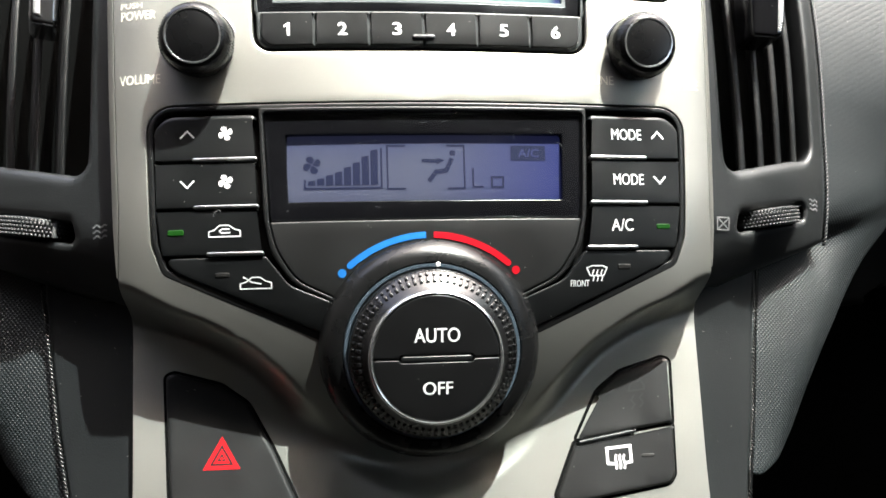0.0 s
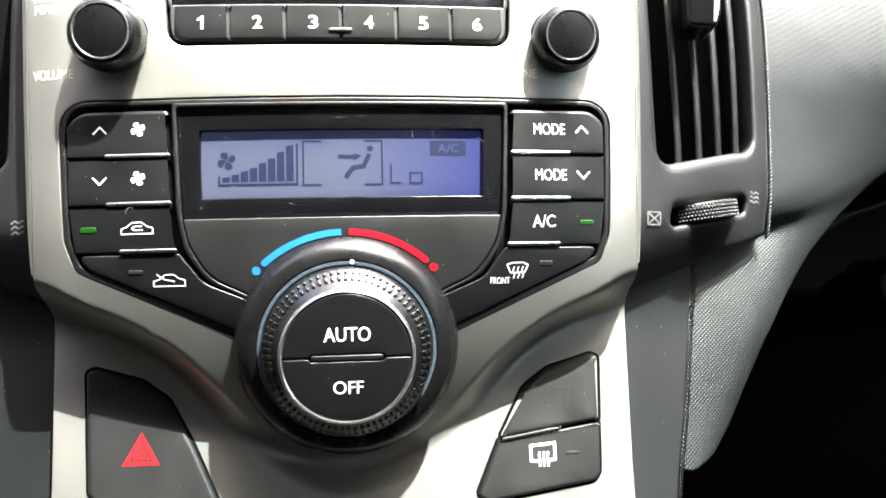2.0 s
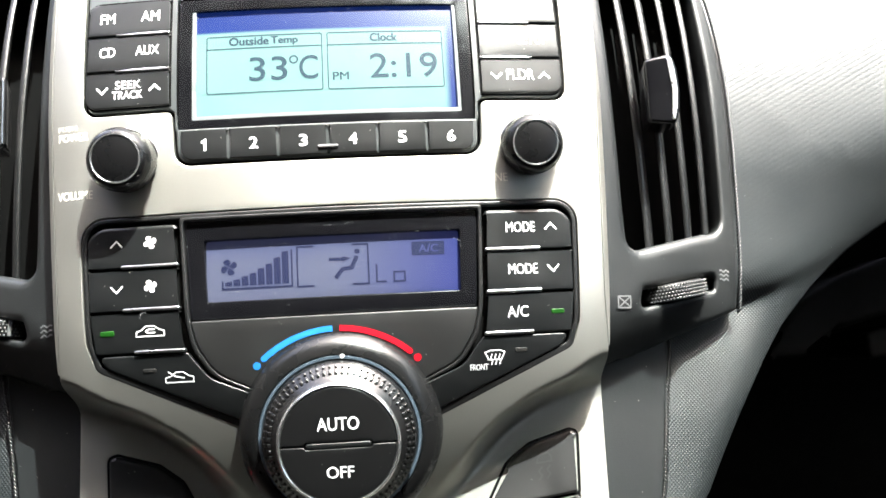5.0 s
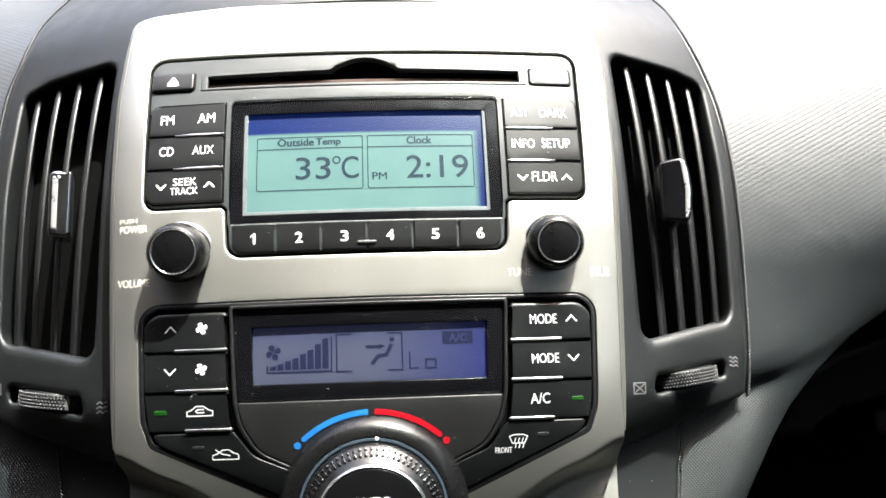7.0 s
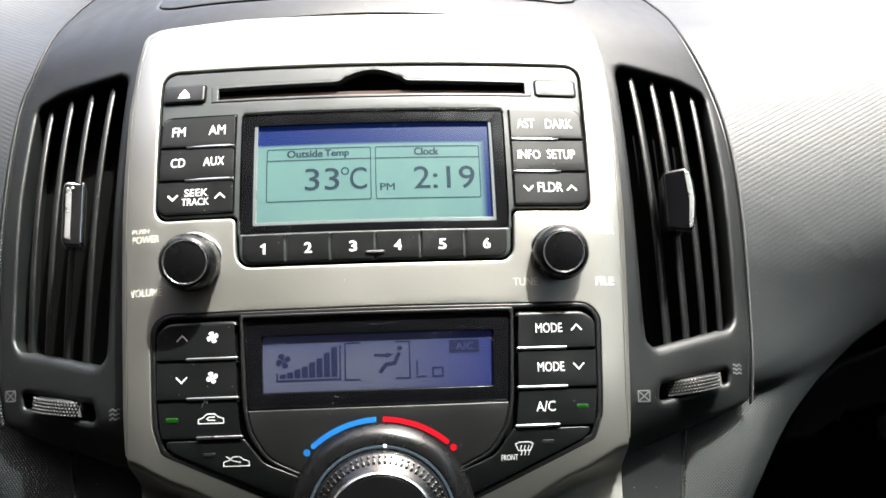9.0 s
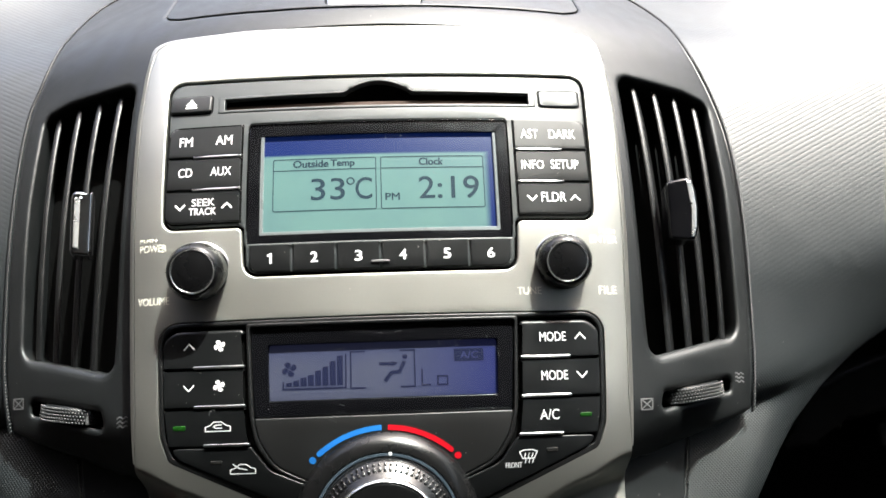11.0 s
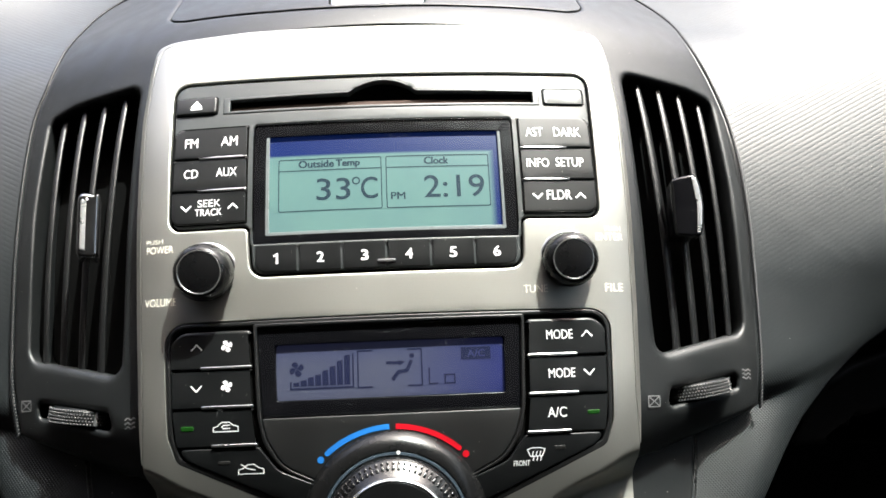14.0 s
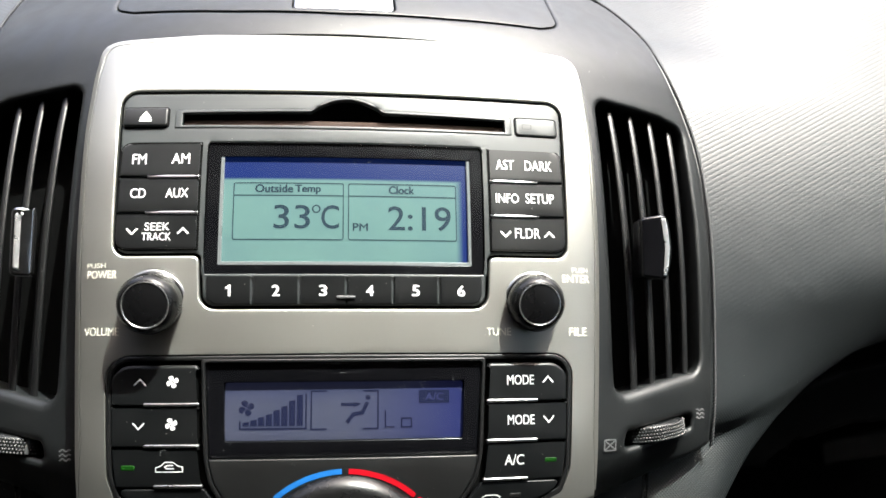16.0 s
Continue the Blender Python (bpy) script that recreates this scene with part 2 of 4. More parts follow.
def bez(x, z):
    """The dark surround with the vents, falling away to both sides."""
    foot = z + 0.1200 - 0.32 * abs(x)
    return 1.85 * x * x + top(z) + 0.0008 + 0.0125 * (1 - 0.78 * ease(0.118, 0.168, abs(x))) * max(0.0, 1 - foot / 0.025) ** 2


def flatF(x, z):
    return 0.0


def area2(p):
    return sum(a[0] * b[1] - b[0] * a[1] for a, b in zip(p, p[1:] + p[:1]))


def rounded(points, radii, steps=6):
    """A polygon (millimetres) with its corners rounded; counter-clockwise."""
    if not isinstance(radii, (list, tuple)):
        radii = [radii] * len(points)
    out, n = [], len(points)
    for k, r in enumerate(radii):
        p, a, b = (Vector(points[j % n]) for j in (k, k - 1, k + 1))
        u, v = (a - p), (b - p)
        lu, lv = u.length, v.length
        u, v = u / lu, v / lv
        half = math.acos(max(-1, min(1, u.dot(v)))) / 2
        if r < 0.05 or half > 1.5:
            out.append(tuple(p))
            continue
        cut = min(r / math.tan(half), 0.48 * lu, 0.48 * lv)
        r = cut * math.tan(half)
        c = p + (u + v).normalized() * (r / math.sin(half))
        s, e = p + u * cut - c, p + v * cut - c
        a0, a1 = math.atan2(s.y, s.x), math.atan2(e.y, e.x)
        da = (a1 - a0 + math.pi) % (2 * math.pi) - math.pi
        out += [(c.x + r * math.cos(a0 + da * i / steps), c.y + r * math.sin(a0 + da * i / steps)) for i in range(steps + 1)]
    return out if area2(out) > 0 else out[::-1]


def box2(x0, z0, x1, z1, r=0.6):
    return rounded([(x0, z0), (x1, z0), (x1, z1), (x0, z1)], r)


def mirror(points):
    out = [(-x, z) for x, z in points]
    return out if area2(out) > 0 else out[::-1]


def grown(points, d):
    """The polygon moved outwards by d."""
    n, out = len(points), []
    for k in range(n):
        p, a, b = (Vector(points[j % n]) for j in (k, k - 1, k + 1))
        e, f = (p - a), (b - p)
        if e.length < 1e-6 or f.length < 1e-6:
            out.append(tuple(p))
            continue
        m = Vector((e.y, -e.x)).normalized() + Vector((f.y, -f.x)).normalized()
        m = m.normalized() / max(0.5, m.length / 2)
        far = d(p.x, p.y) if callable(d) else d
        out.append((p.x + m.x * far, p.y + m.y * far))
    return out


def panel(outline, F, holes=(), off=0.0, rnd=0.5, depth=3.0, cell=6.0, fine=None):
    """A plate of that outline (millimetres) laid on the surface F, with rounded rims and a side wall; off: how far it is sunk; fine: (x0, x1, z0, z1, step) of a stretch with closer cuts."""
    rad = rnd if callable(rnd) else (lambda x, z: rnd)
    bm = bmesh.new()
    for loop, sign in [(outline, -1)] + [(h, 1) for h in holes]:
        ring = [bm.verts.new((x * MM, 0, z * MM)) for x, z in grown(loop, lambda x, z: sign * rad(x, z))]
        for a, b in zip(ring, ring[1:] + ring[:1]):
            bm.edges.new((a, b))
    bmesh.ops.triangle_fill(bm, use_beauty=True, edges=bm.edges[:], normal=(0, -1, 0))
    xs, zs = [v.co.x for v in bm.verts], [v.co.z for v in bm.verts]
    for axis, lo, hi in ((0, min(xs), max(xs)), (2, min(zs), max(zs))):
        cuts = [k * cell * MM for k in range(math.floor(lo / (cell * MM)) + 1, math.ceil(hi / (cell * MM)))]
        if fine:
            f0, f1 = fine[axis] * MM, fine[axis + 1] * MM
            cuts = [c for c in cuts if not f0 <= c <= f1] + [c for c in np.arange(f0, f1, fine[4] * MM) if lo < c < hi]
        for cut in cuts:
            co, no = [0, 0, 0], [0, 0, 0]
            co[axis], no[axis] = cut, 1
            bmesh.ops.bisect_plane(bm, geom=bm.verts[:] + bm.edges[:] + bm.faces[:], dist=1e-6, plane_co=co, plane_no=no)
    for f in bm.faces:
        if f.normal.y > 0:
            f.normal_flip()
    rim = [e for e in bm.edges if len(e.link_faces) == 1]
    out = {}
    for e in rim:
        a, b = e.verts
        d = b.co - a.co
        m = Vector((d.z, 0, -d.x)).normalized()
        if m.dot(e.link_faces[0].calc_center_median() - a.co) > 0:
            m = -m
        for v in e.verts:
            out[v] = out.get(v, Vector()) + m
    out = {v: m.normalized() for v, m in out.items()}
    flat = {v: (v.co.x, v.co.z) for v in bm.verts}
    for v, (x, z) in flat.items():
        v.co.y = F(x, z) + off * MM
    rings = [{v: v for v in out}]
    for bend in (0.4, 0.8, 1.2, math.pi / 2, None):
        made = {}
        for v, m in out.items():
            r = rad(flat[v][0] / MM, flat[v][1] / MM)
            side, drop = (r * math.sin(bend), r * (1 - math.cos(bend))) if bend else (r, max(depth, r + 0.1))
            x, z = flat[v][0] + m.x * side * MM, flat[v][1] + m.z * side * MM
            made[v] = bm.verts.new((x, F(x, z) + (off + drop) * MM, z))
        rings.append(made)
    for e in rim:
        a, b = e.verts
        for r, s in zip(rings, rings[1:]):
            try:
                bm.faces.new((r[a], r[b], s[b], s[a]))
            except ValueError:
                pass
    bmesh.ops.recalc_face_normals(bm, faces=bm.faces[:])
    tops = [f for f in bm.faces if all(v in flat for v in f.verts)]
    if tops and sum(f.normal.y * f.calc_area() for f in tops) > 0:
        bmesh.ops.reverse_faces(bm, faces=bm.faces[:])
    return bm


def lathe(profile, seg=64, m=None, bm=None):
    """A turned body round the axis -Y; profile of (radius, height) in millimetres."""
    bm = bm or bmesh.new()
    rings = []
    for r, h in profile:
        if r < 1e-4:
            rings.append([bm.verts.new((0, -h * MM, 0))])
        else:
            rings.append([bm.verts.new((r * MM * math.cos(2 * math.pi * k / seg), -h * MM, r * MM * math.sin(2 * math.pi * k / seg))) for k in range(seg)])
    for a, b in zip(rings, rings[1:]):
        for k in range(seg):
            j = (k + 1) % seg
            if len(a) == 1 and len(b) == 1:
                continue
            if len(b) == 1:
                bm.faces.new((a[k], a[j], b[0]))
            elif len(a) == 1:
                bm.faces.new((a[0], b[j], b[k]))
            else:
                bm.faces.new((a[k], a[j], b[j], b[k]))
    if m is not None:
        bm.transform(m)
    bmesh.ops.recalc_face_normals(bm, faces=bm.faces[:])
    return bm


def block(x0, x1, y0, y1, z0, z1, bevel=0.0, bm=None, m=None):
    """A box in metres with bevelled edges."""
    own = bmesh.new()
    bmesh.ops.create_cube(own, size=1.0)
    for v in own.verts:
        v.co = Vector(((x0 + x1) / 2 + v.co.x * (x1 - x0), (y0 + y1) / 2 + v.co.y * (y1 - y0), (z0 + z1) / 2 + v.co.z * (z1 - z0)))
    if bevel:
        bmesh.ops.bevel(own, geom=own.edges[:], offset=bevel, segments=3, affect="EDGES", profile=0.5)
    if m is not None:
        own.transform(m)
    if bm is None:
        return own
    mesh = bpy.data.meshes.new("scrap")
    own.to_mesh(mesh)
    own.free()
    bm.from_mesh(mesh)
    bpy.data.meshes.remove(mesh)
    return bm


def shapes(polys, F=flatF, off=-0.08, bm=None):
    """Flat printed shapes (millimetre polygons) laid on a surface."""
    bm = bm or bmesh.new()
    for p in polys:
        if area2(list(p)) < 0:
            p = list(p)[::-1]
        f = bm.faces.new([bm.verts.new((x * MM, F(x * MM, z * MM) + off * MM, z * MM)) for x, z in p])
        if len(p) > 4:
            bmesh.ops.triangulate(bm, faces=[f])
    return bm


def stroke(points, width, closed=False):
    """Quads that draw a line of that width."""
    pts = []
    for p, q in zip(points, list(points[1:]) + [points[0]] if closed else list(points[1:])):
        p, q = Vector(p), Vector(q)
        cuts = max(1, math.ceil((q - p).length / 3.0))
        pts += [p.lerp(q, k / cuts) for k in range(cuts)]
    if not closed:
        pts.append(Vector(points[-1]))
    n, sides = len(pts), []
    for k, p in enumerate(pts):
        a = pts[k - 1] if (k or closed) else None
        b = pts[(k + 1) % n] if (k < n - 1 or closed) else None
        e = (p - a).normalized() if a is not None else (b - p).normalized()
        f = (b - p).normalized() if b is not None else e
        m = Vector((-e.y, e.x)) + Vector((-f.y, f.x))
        m = m.normalized() / max(0.5, m.length / 2)
        sides.append((p + m * width / 2, p - m * width / 2))
    pairs = list(zip(sides, sides[1:])) + ([(sides[-1], sides[0])] if closed else [])
    return [[tuple(a[0]), tuple(a[1]), tuple(b[1]), tuple(b[0])] for a, b in pairs]


def disc(x, z, r, n=20, r2=None):
    return [(x + r * math.cos(2 * math.pi * k / n), z + (r2 or r) * math.sin(2 * math.pi * k / n)) for k in range(n)]


def finish(ob, sharp=40.0):
    ob.data.shade_smooth()
    ob.data.set_sharp_from_angle(angle=radians(sharp))
    return ob


def thing(name, label, category, group="", m=None):
    ob = new(name)
    ob.empty_display_size = 0.02
    ob.matrix_world = ROOT if m is None else m
    return tagged(ob, label, category, group)


def part(name, bm, material, parent, label="", m=None, sharp=40.0):
    mesh = bpy.data.meshes.new(name)
    bm.to_mesh(mesh)
    bm.free()
    mesh.materials.append(material)
    ob = new(name, mesh)
    ob.parent = parent
    if m is not None:
        ob.matrix_basis = m
    finish(ob, sharp)
    return tagged(ob, label)


def lettering(words, x0, z0, x1, z1, F, off, material, parent, bold=0.12, name="lettering", m=None):
    """Printed words that fill the given box (millimetres) on a surface; bold: how far the strokes are widened."""
    curve = bpy.data.curves.new("letters", "FONT")
    curve.body, curve.resolution_u = words, 4
    ob = bpy.data.objects.new("letters", curve)
    scene.collection.objects.link(ob)
    mesh = bpy.data.meshes.new_from_object(ob.evaluated_get(bpy.context.evaluated_depsgraph_get()))
    bpy.data.objects.remove(ob)
    bpy.data.curves.remove(curve)
    xs, ys = [v.co.x for v in mesh.vertices], [v.co.y for v in mesh.vertices]
    sx, sz = (x1 - x0 - 2 * bold) / (max(xs) - min(xs)), (z1 - z0 - bold) / (max(ys) - min(ys))
    bm = bmesh.new()
    for k, (dx, dz) in enumerate(((0, 0), (bold, 0), (2 * bold, 0), (bold, bold)) if bold else ((0, 0),)):
        first = len(bm.verts)
        bm.from_mesh(mesh)
        bm.verts.ensure_lookup_table()
        for v in bm.verts[first:]:
            x, z = (x0 + dx + (v.co.x - min(xs)) * sx) * MM, (z0 + dz + (v.co.y - min(ys)) * sz) * MM
            v.co = (x, F(x, z) + (off - 0.012 * k) * MM, z)
    bpy.data.meshes.remove(mesh)
    return part(name, bm, material, parent, "", m)


def chevron(cx, cz, w, h, up, width=0.75):
    s = 1 if up else -1
    return stroke([(cx - w / 2, cz - s * h / 2), (cx, cz + s * h / 2), (cx + w / 2, cz - s * h / 2)], width)


def fan_icon(cx, cz, r, turn=0.4):
    out = []
    for k in range(4):
        a = turn + k * math.pi / 2
        c, s = math.cos(a), math.sin(a)
        blade = [(r * x, r * z) for x, z in ((0.05, -0.02), (0.34, -0.36), (0.74, -0.42), (0.98, -0.16), (0.98, 0.20), (0.78, 0.40), (0.54, 0.32), (0.30, 0.18))]
        out.append([(cx + x * c - z * s, cz + x * s + z * c) for x, z in blade])
    return out


# ---- outlines of the centre stack (millimetres) ----
RIGHT_EDGE = [(98, -215), (99, -150), (101, -97), (101.5, -80), (102.8, -60), (104.5, -25), (106, 20), (106.8, 67), (105.5, 92)]
SILVER_OUT = rounded(RIGHT_EDGE[:-2] + [(106.3, 67), (104.2, 92), (100.6, 107.4), (59.6, 111), (0, 111.5), (-59.6, 111), (-102.5, 107.8)] + [(-x, z) for x, z in RIGHT_EDGE[::-1]],
                     [0] * 9 + [11, 0, 0, 0, 9] + [0] * 9)
RADIO_OUT = rounded([(56.2, -6.8), (57.2, 14.0), (90.3, 14.0), (92.0, 83.2), (0, 83.4), (-92.0, 83.2), (-90.3, 14.0), (-57.2, 14.0), (-56.2, -6.8)],
                    [6, 2.5, 5, 7, 0, 7, 5, 2.5, 6])
POD_OUT = rounded([(36, -102.0), (86.5, -79.5), (89.8, -70.0), (91.7, -24.4), (0, -24.0), (-91.7, -24.4), (-89.8, -70.0), (-86.5, -79.5), (-36, -102.0)],
                  [0, 5, 8, 9, 0, 9, 8, 5, 0])

# ---- silver fascia ----
fascia = thing("silver_fascia", "satin silver-taupe painted centre fascia panel of a car dashboard", "fascia panel")


def fascia_edge(x, z):
    """The opening for the radio is softly rounded, all other edges are crisp."""
    if abs(x) < 97 and -12 < z < 95:
        return 0.9
    return 0.25


FIELD = grown(SILVER_OUT, lambda x, z: 0.2 - 2.9 * ease(-92.0, -55.0, z))
RIM_BAND = [p for p in grown(SILVER_OUT, 0.2) if p[1] > -86] + [p for p in grown(SILVER_OUT, lambda x, z: -2.4 * ease(-88.0, -55.0, z)) if p[1] > -86][::-1]


def rim_face(x, z):
    """The rim slopes back from the field towards the outer edge."""
    beside = abs(x) / MM + 2.4 - float(np.interp(z / MM, [q[1] for q in RIGHT_EDGE], [q[0] for q in RIGHT_EDGE]))
    above = z / MM + 2.4 - float(np.interp(abs(x) / MM, [0, 59.6, 101.5], [111.5, 111.0, 107.6]))
    return silver_face(x, z) + 1.5 * ease(-0.085, -0.05, z) * MM * min(1.0, max(0.0, beside, above) / 2.4) ** 1.4


part("panel", panel(FIELD, silver_face, [RADIO_OUT, POD_OUT], 0.0, fascia_edge, 12.0, 3.0, (-108, 108, -160, -78, 1.2)), SILVER, fascia)
part("rim", panel(RIM_BAND, rim_face, (), 0.15, lambda x, z: 0.06 + 0.24 * ease(-84.0, -60.0, z), 14.0, 1.2), SILVER, fascia, "bevelled silver rim")
for words, box in (("PUSH", (-100.3, 9.4, -92.8, 11.3)), ("POWER", (-100.1, 5.3, -88.3, 8.4)), ("VOLUME", (-100.4, -16.8, -86.7, -13.6)),
                   ("TUNE", (55.5, -17.4, 65.7, -14.2)), ("FILE", (90.2, -17.6, 98.2, -14.2)), ("PUSH", (92.1, 8.3, 99.3, 10.4)), ("ENTER", (87.8, 4.2, 100.1, 7.4))):
    lettering(words, *box, silver_face, -0.08, PALE, fascia, 0.05)

# ---- car radio ----
radio = thing("car_radio", "dark grey car radio with lit teal display and chrome-edged buttons", "car radio")
NOTCH = [(x, 73.55 + 6.4 * math.cos(math.pi * x / 30.0) ** 0.75) for x in np.linspace(14.6, -14.6, 25)]


def slot_form(x0, z0, x1, z1, lift):
    """The disc slot with the finger notch in its upper edge."""
    return [(x0, z0), (x1, z0), (x1, z1)] + [(x, z + lift) for x, z in NOTCH if z + lift > z1 + 0.15] + [(x0, z1)]


DISPLAY_OUT = box2(-55.0, 6.9, 55.0, 60.6, 1.0)
FACE_OUT = grown(RADIO_OUT, -1.3)
part("faceplate", panel(FACE_OUT, fas, [slot_form(-68.6, 67.2, 68.1, 74.2, 0.7), DISPLAY_OUT], 0.25, 0.6, 6.0, 5.0), FACE, radio)
part("backing", panel(grown(RADIO_OUT, 1.0), fas, [DISPLAY_OUT, box2(-70, 66, 70, 81, 1)], 2.6, 0.3, 3.0, 8.0), PIT, radio)
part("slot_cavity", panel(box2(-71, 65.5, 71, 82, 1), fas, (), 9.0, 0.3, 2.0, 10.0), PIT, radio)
part("slot_lip", panel(slot_form(-69.4, 66.6, 68.9, 74.6, 1.1), fas, [slot_form(-66.3, 68.0, 65.8, 73.2, 0.0)], -0.15, 0.45, 3.0, 8.0), FACE, radio)
part("disc_shutter", panel(box2(-66.2, 68.2, 65.7, 71.0, 0.3), fas, (), 3.5, 0.3, 2.0, 8.0), plastic("brown_felt_shutter", (0.035, 0.015, 0.008), 0.8), radio)
for x0, z0, x1, z1 in ((-90.0, 67.2, -72.0, 75.4), (70.5, 66.8, 88.4, 74.6)):
    # raised near-black ring paints the shade of the gap round the button
    part("gap_shade_ring", panel(box2(x0 - 0.55, z0 - 0.55, x1 + 0.55, z1 + 0.55, 1.6), fas, [box2(x0 + 0.3, z0 + 0.3, x1 - 0.3, z1 - 0.3, 0.9)], 0.12, 0.1, 0.6, 8.0), PIT, radio)
ob = part("eject_button", panel(box2(-90.0, 67.2, -72.0, 75.4, 1.4), fas, (), -1.3, 0.9, 3.0), BLACK, radio)
part("eject_mark", shapes([[(-83.4, 70.6), (-78.4, 70.6), (-80.9, 73.8)], box2(-83.4, 69.3, -78.4, 70.1, 0.1)], fas, -1.38), WHITE, ob)
ob = part("card_button", panel(box2(70.5, 66.8, 88.4, 74.6, 1.6), fas, (), -0.7, 0.7, 3.0), FACE, radio)
part("card_mark", shapes(stroke(box2(73.5, 69.7, 77.3, 71.7, 0.2), 0.4, True), fas, -0.78), RIM, ob)

ROWS3 = [(46.0, 60.0), (31.3, 45.4), (16.6, 30.7)]
LEFT_WORDS = [[("FM", (-84.9, 51.1, -79.2, 55.3)), ("AM", (-69.3, 51.2, -62.1, 55.5))], [("CD", (-84.7, 37.0, -78.6, 41.0)), ("AUX", (-70.9, 37.1, -62.0, 41.0))],
              [("SEEK", (-78.3, 23.9, -68.5, 27.1)), ("TRACK", (-79.4, 20.0, -67.9, 23.1))]]
RIGHT_WORDS = [[("AST", (61.0, 51.0, 68.7, 55.3)), ("DARK", (73.4, 51.0, 85.3, 55.3))], [("INFO", (60.4, 36.7, 70.2, 40.7)), ("SETUP", (73.1, 36.8, 85.4, 41.0))],
               [("FLDR", (68.0, 22.0, 78.8, 26.2))]]
for side, group in ((-1, LEFT_WORDS), (1, RIGHT_WORDS)):
    column_out = rounded([(-90.1, 16.1), (-57.4, 16.1), (-57.4, 60.5), (-90.1, 60.5)], [4.8, 0.5, 0.5, 4.8])
    column_out = column_out if side < 0 else mirror(column_out)
    # painted shade of the gap round the button column
    part("gap_shade_ring", panel(column_out, fas, [grown(column_out, -0.9)], 0.12, 0.1, 0.6, 8.0), PIT, radio)
    for k, ((z0, z1), words) in enumerate(zip(ROWS3, group)):
        radii = [4.5 if k == 2 else 0.4, 0.4, 0.4, 4.5 if k == 0 else 0.4]
        out = rounded([(-89.6, z0), (-57.9, z0), (-57.9, z1), (-89.6, z1)], radii)
        out = out if side < 0 else mirror(out)
        key = part("button", panel(out, fas, (), -0.7, 0.6, 3.2), BLACK, radio)
        if k < 2:
            bar = box2(-78.5, z0 - 0.8, -58.0, z0 + 0.4, 0.5)
            part("edge_bar", panel(bar if side < 0 else mirror(bar), fas, (), -1.35, 0.5, 2.5), SATIN, key, "satin metal edge bar")
        for w, box in words:
            lettering(w, *box, fas, -0.8, WHITE, key, 0.05)
for cx, key in ((-73.3, "seek"), (73.4, "folder")):
    d = 9.9 if key == "seek" else 9.3
    part("arrow_mark", shapes(chevron(cx - d, 23.7, 4.2, 2.1, False) + chevron(cx + d, 23.7, 4.2, 2.1, True), fas, -0.8), WHITE, radio)
EDGES = [-54.0, -36.3, -18.2, 0.0, 18.2, 36.4, 54.0]
for k in range(6):
    radii = [4.5 if k == 0 else 0.4, 4.5 if k == 5 else 0.4, 0.4, 0.4]
    key = part("preset_button", panel(rounded([(EDGES[k] + 0.25, -5.2), (EDGES[k + 1] - 0.25, -5.2), (EDGES[k + 1] - 0.25, 6.3), (EDGES[k] + 0.25, 6.3)], radii), fas, (), -0.8, 0.6, 3.2), BLACK, radio)
    cx = -45.3 + 18.12 * k
    w = 1.6
    if k == 0:
        part("figure", shapes([[(cx - 0.1, -1.9), (cx + 0.9, -1.9), (cx + 0.9, 2.5), (cx + 0.1, 2.5), (cx - 0.1, 2.2)], [(cx - 0.1, 2.2), (cx - 0.1, 1.3), (cx - 1.1, 0.9), (cx - 1.1, 1.7)]], fas, -0.9), WHITE, key)
        continue
    lettering(str(k + 1), cx - w, -1.9, cx + w, 2.5, fas, -0.9, WHITE, key, 0.22)
part("locating_nub", panel(box2(-4.0, -3.0, 3.6, -1.7, 0.6), fas, (), -1.5, 0.5, 2.0), STUD, radio)

# display: a sunk black tray, the crystal, and a clear pane over both
screen = part("display_tray", panel(grown(DISPLAY_OUT, 0.3), fas, [box2(-50.1, 10.6, 50.1, 54.7, 0.6)], 1.6, 0.3, 4.0, 6.0), GLOSSY, radio, "gloss black display surround")
part("crystal_frame", panel(box2(-51.0, 9.8, 51.0, 57.0, 0.6), fas, [box2(-48.8, 11.9, 48.8, 55.4, 0.3)], 1.9, 0.3, 2.5, 6.0), plastic("grey_screen_frame", (0.24, 0.245, 0.245), 0.3, 0.05), screen, "grey screen frame")


def tray(x, z):
    return fas(x, z) + 0.0032


crystal = part("crystal", panel(box2(-49.5, 11.2, 49.5, 56.0, 0.3), tray, (), 0.0, 0.1, 1.0, 6.0), TEAL, screen, "lit teal liquid crystal with dark blue margin")
lettering("Outside", -36.5, 40.0, -21.4, 43.4, tray, -0.1, SEGMENT, crystal, 0.16)
lettering("Temp", -20.7, 39.3, -10.4, 43.3, tray, -0.1, SEGMENT, crystal, 0.16)
lettering("Clock", 16.7, 39.9, 27.2, 43.3, tray, -0.1, SEGMENT, crystal, 0.16)
for x0, x1 in ((-44.8, -1.5), (0.6, 44.2)):
    lines = stroke(box2(x0, 20.8, x1, 43.9, 0.8), 0.4, True) + stroke([(x0, 38.8), (x1, 38.8)], 0.4)
    part("frame_line", shapes(lines, tray, -0.1), SEGMENT, crystal)
lettering("33", -28.9, 25.2, -14.6, 34.9, tray, -0.1, SEGMENT, crystal, 0.08)
part("degree_ring", shapes(stroke(disc(-12.2, 33.3, 1.45, 18), 0.6, True), tray, -0.1), SEGMENT, crystal)
lettering("C", -10.2, 25.2, -3.1, 34.9, tray, -0.1, SEGMENT, crystal, 0.08)
lettering("PM", 2.3, 24.4, 8.4, 27.6, tray, -0.1, SEGMENT, crystal, 0.08)
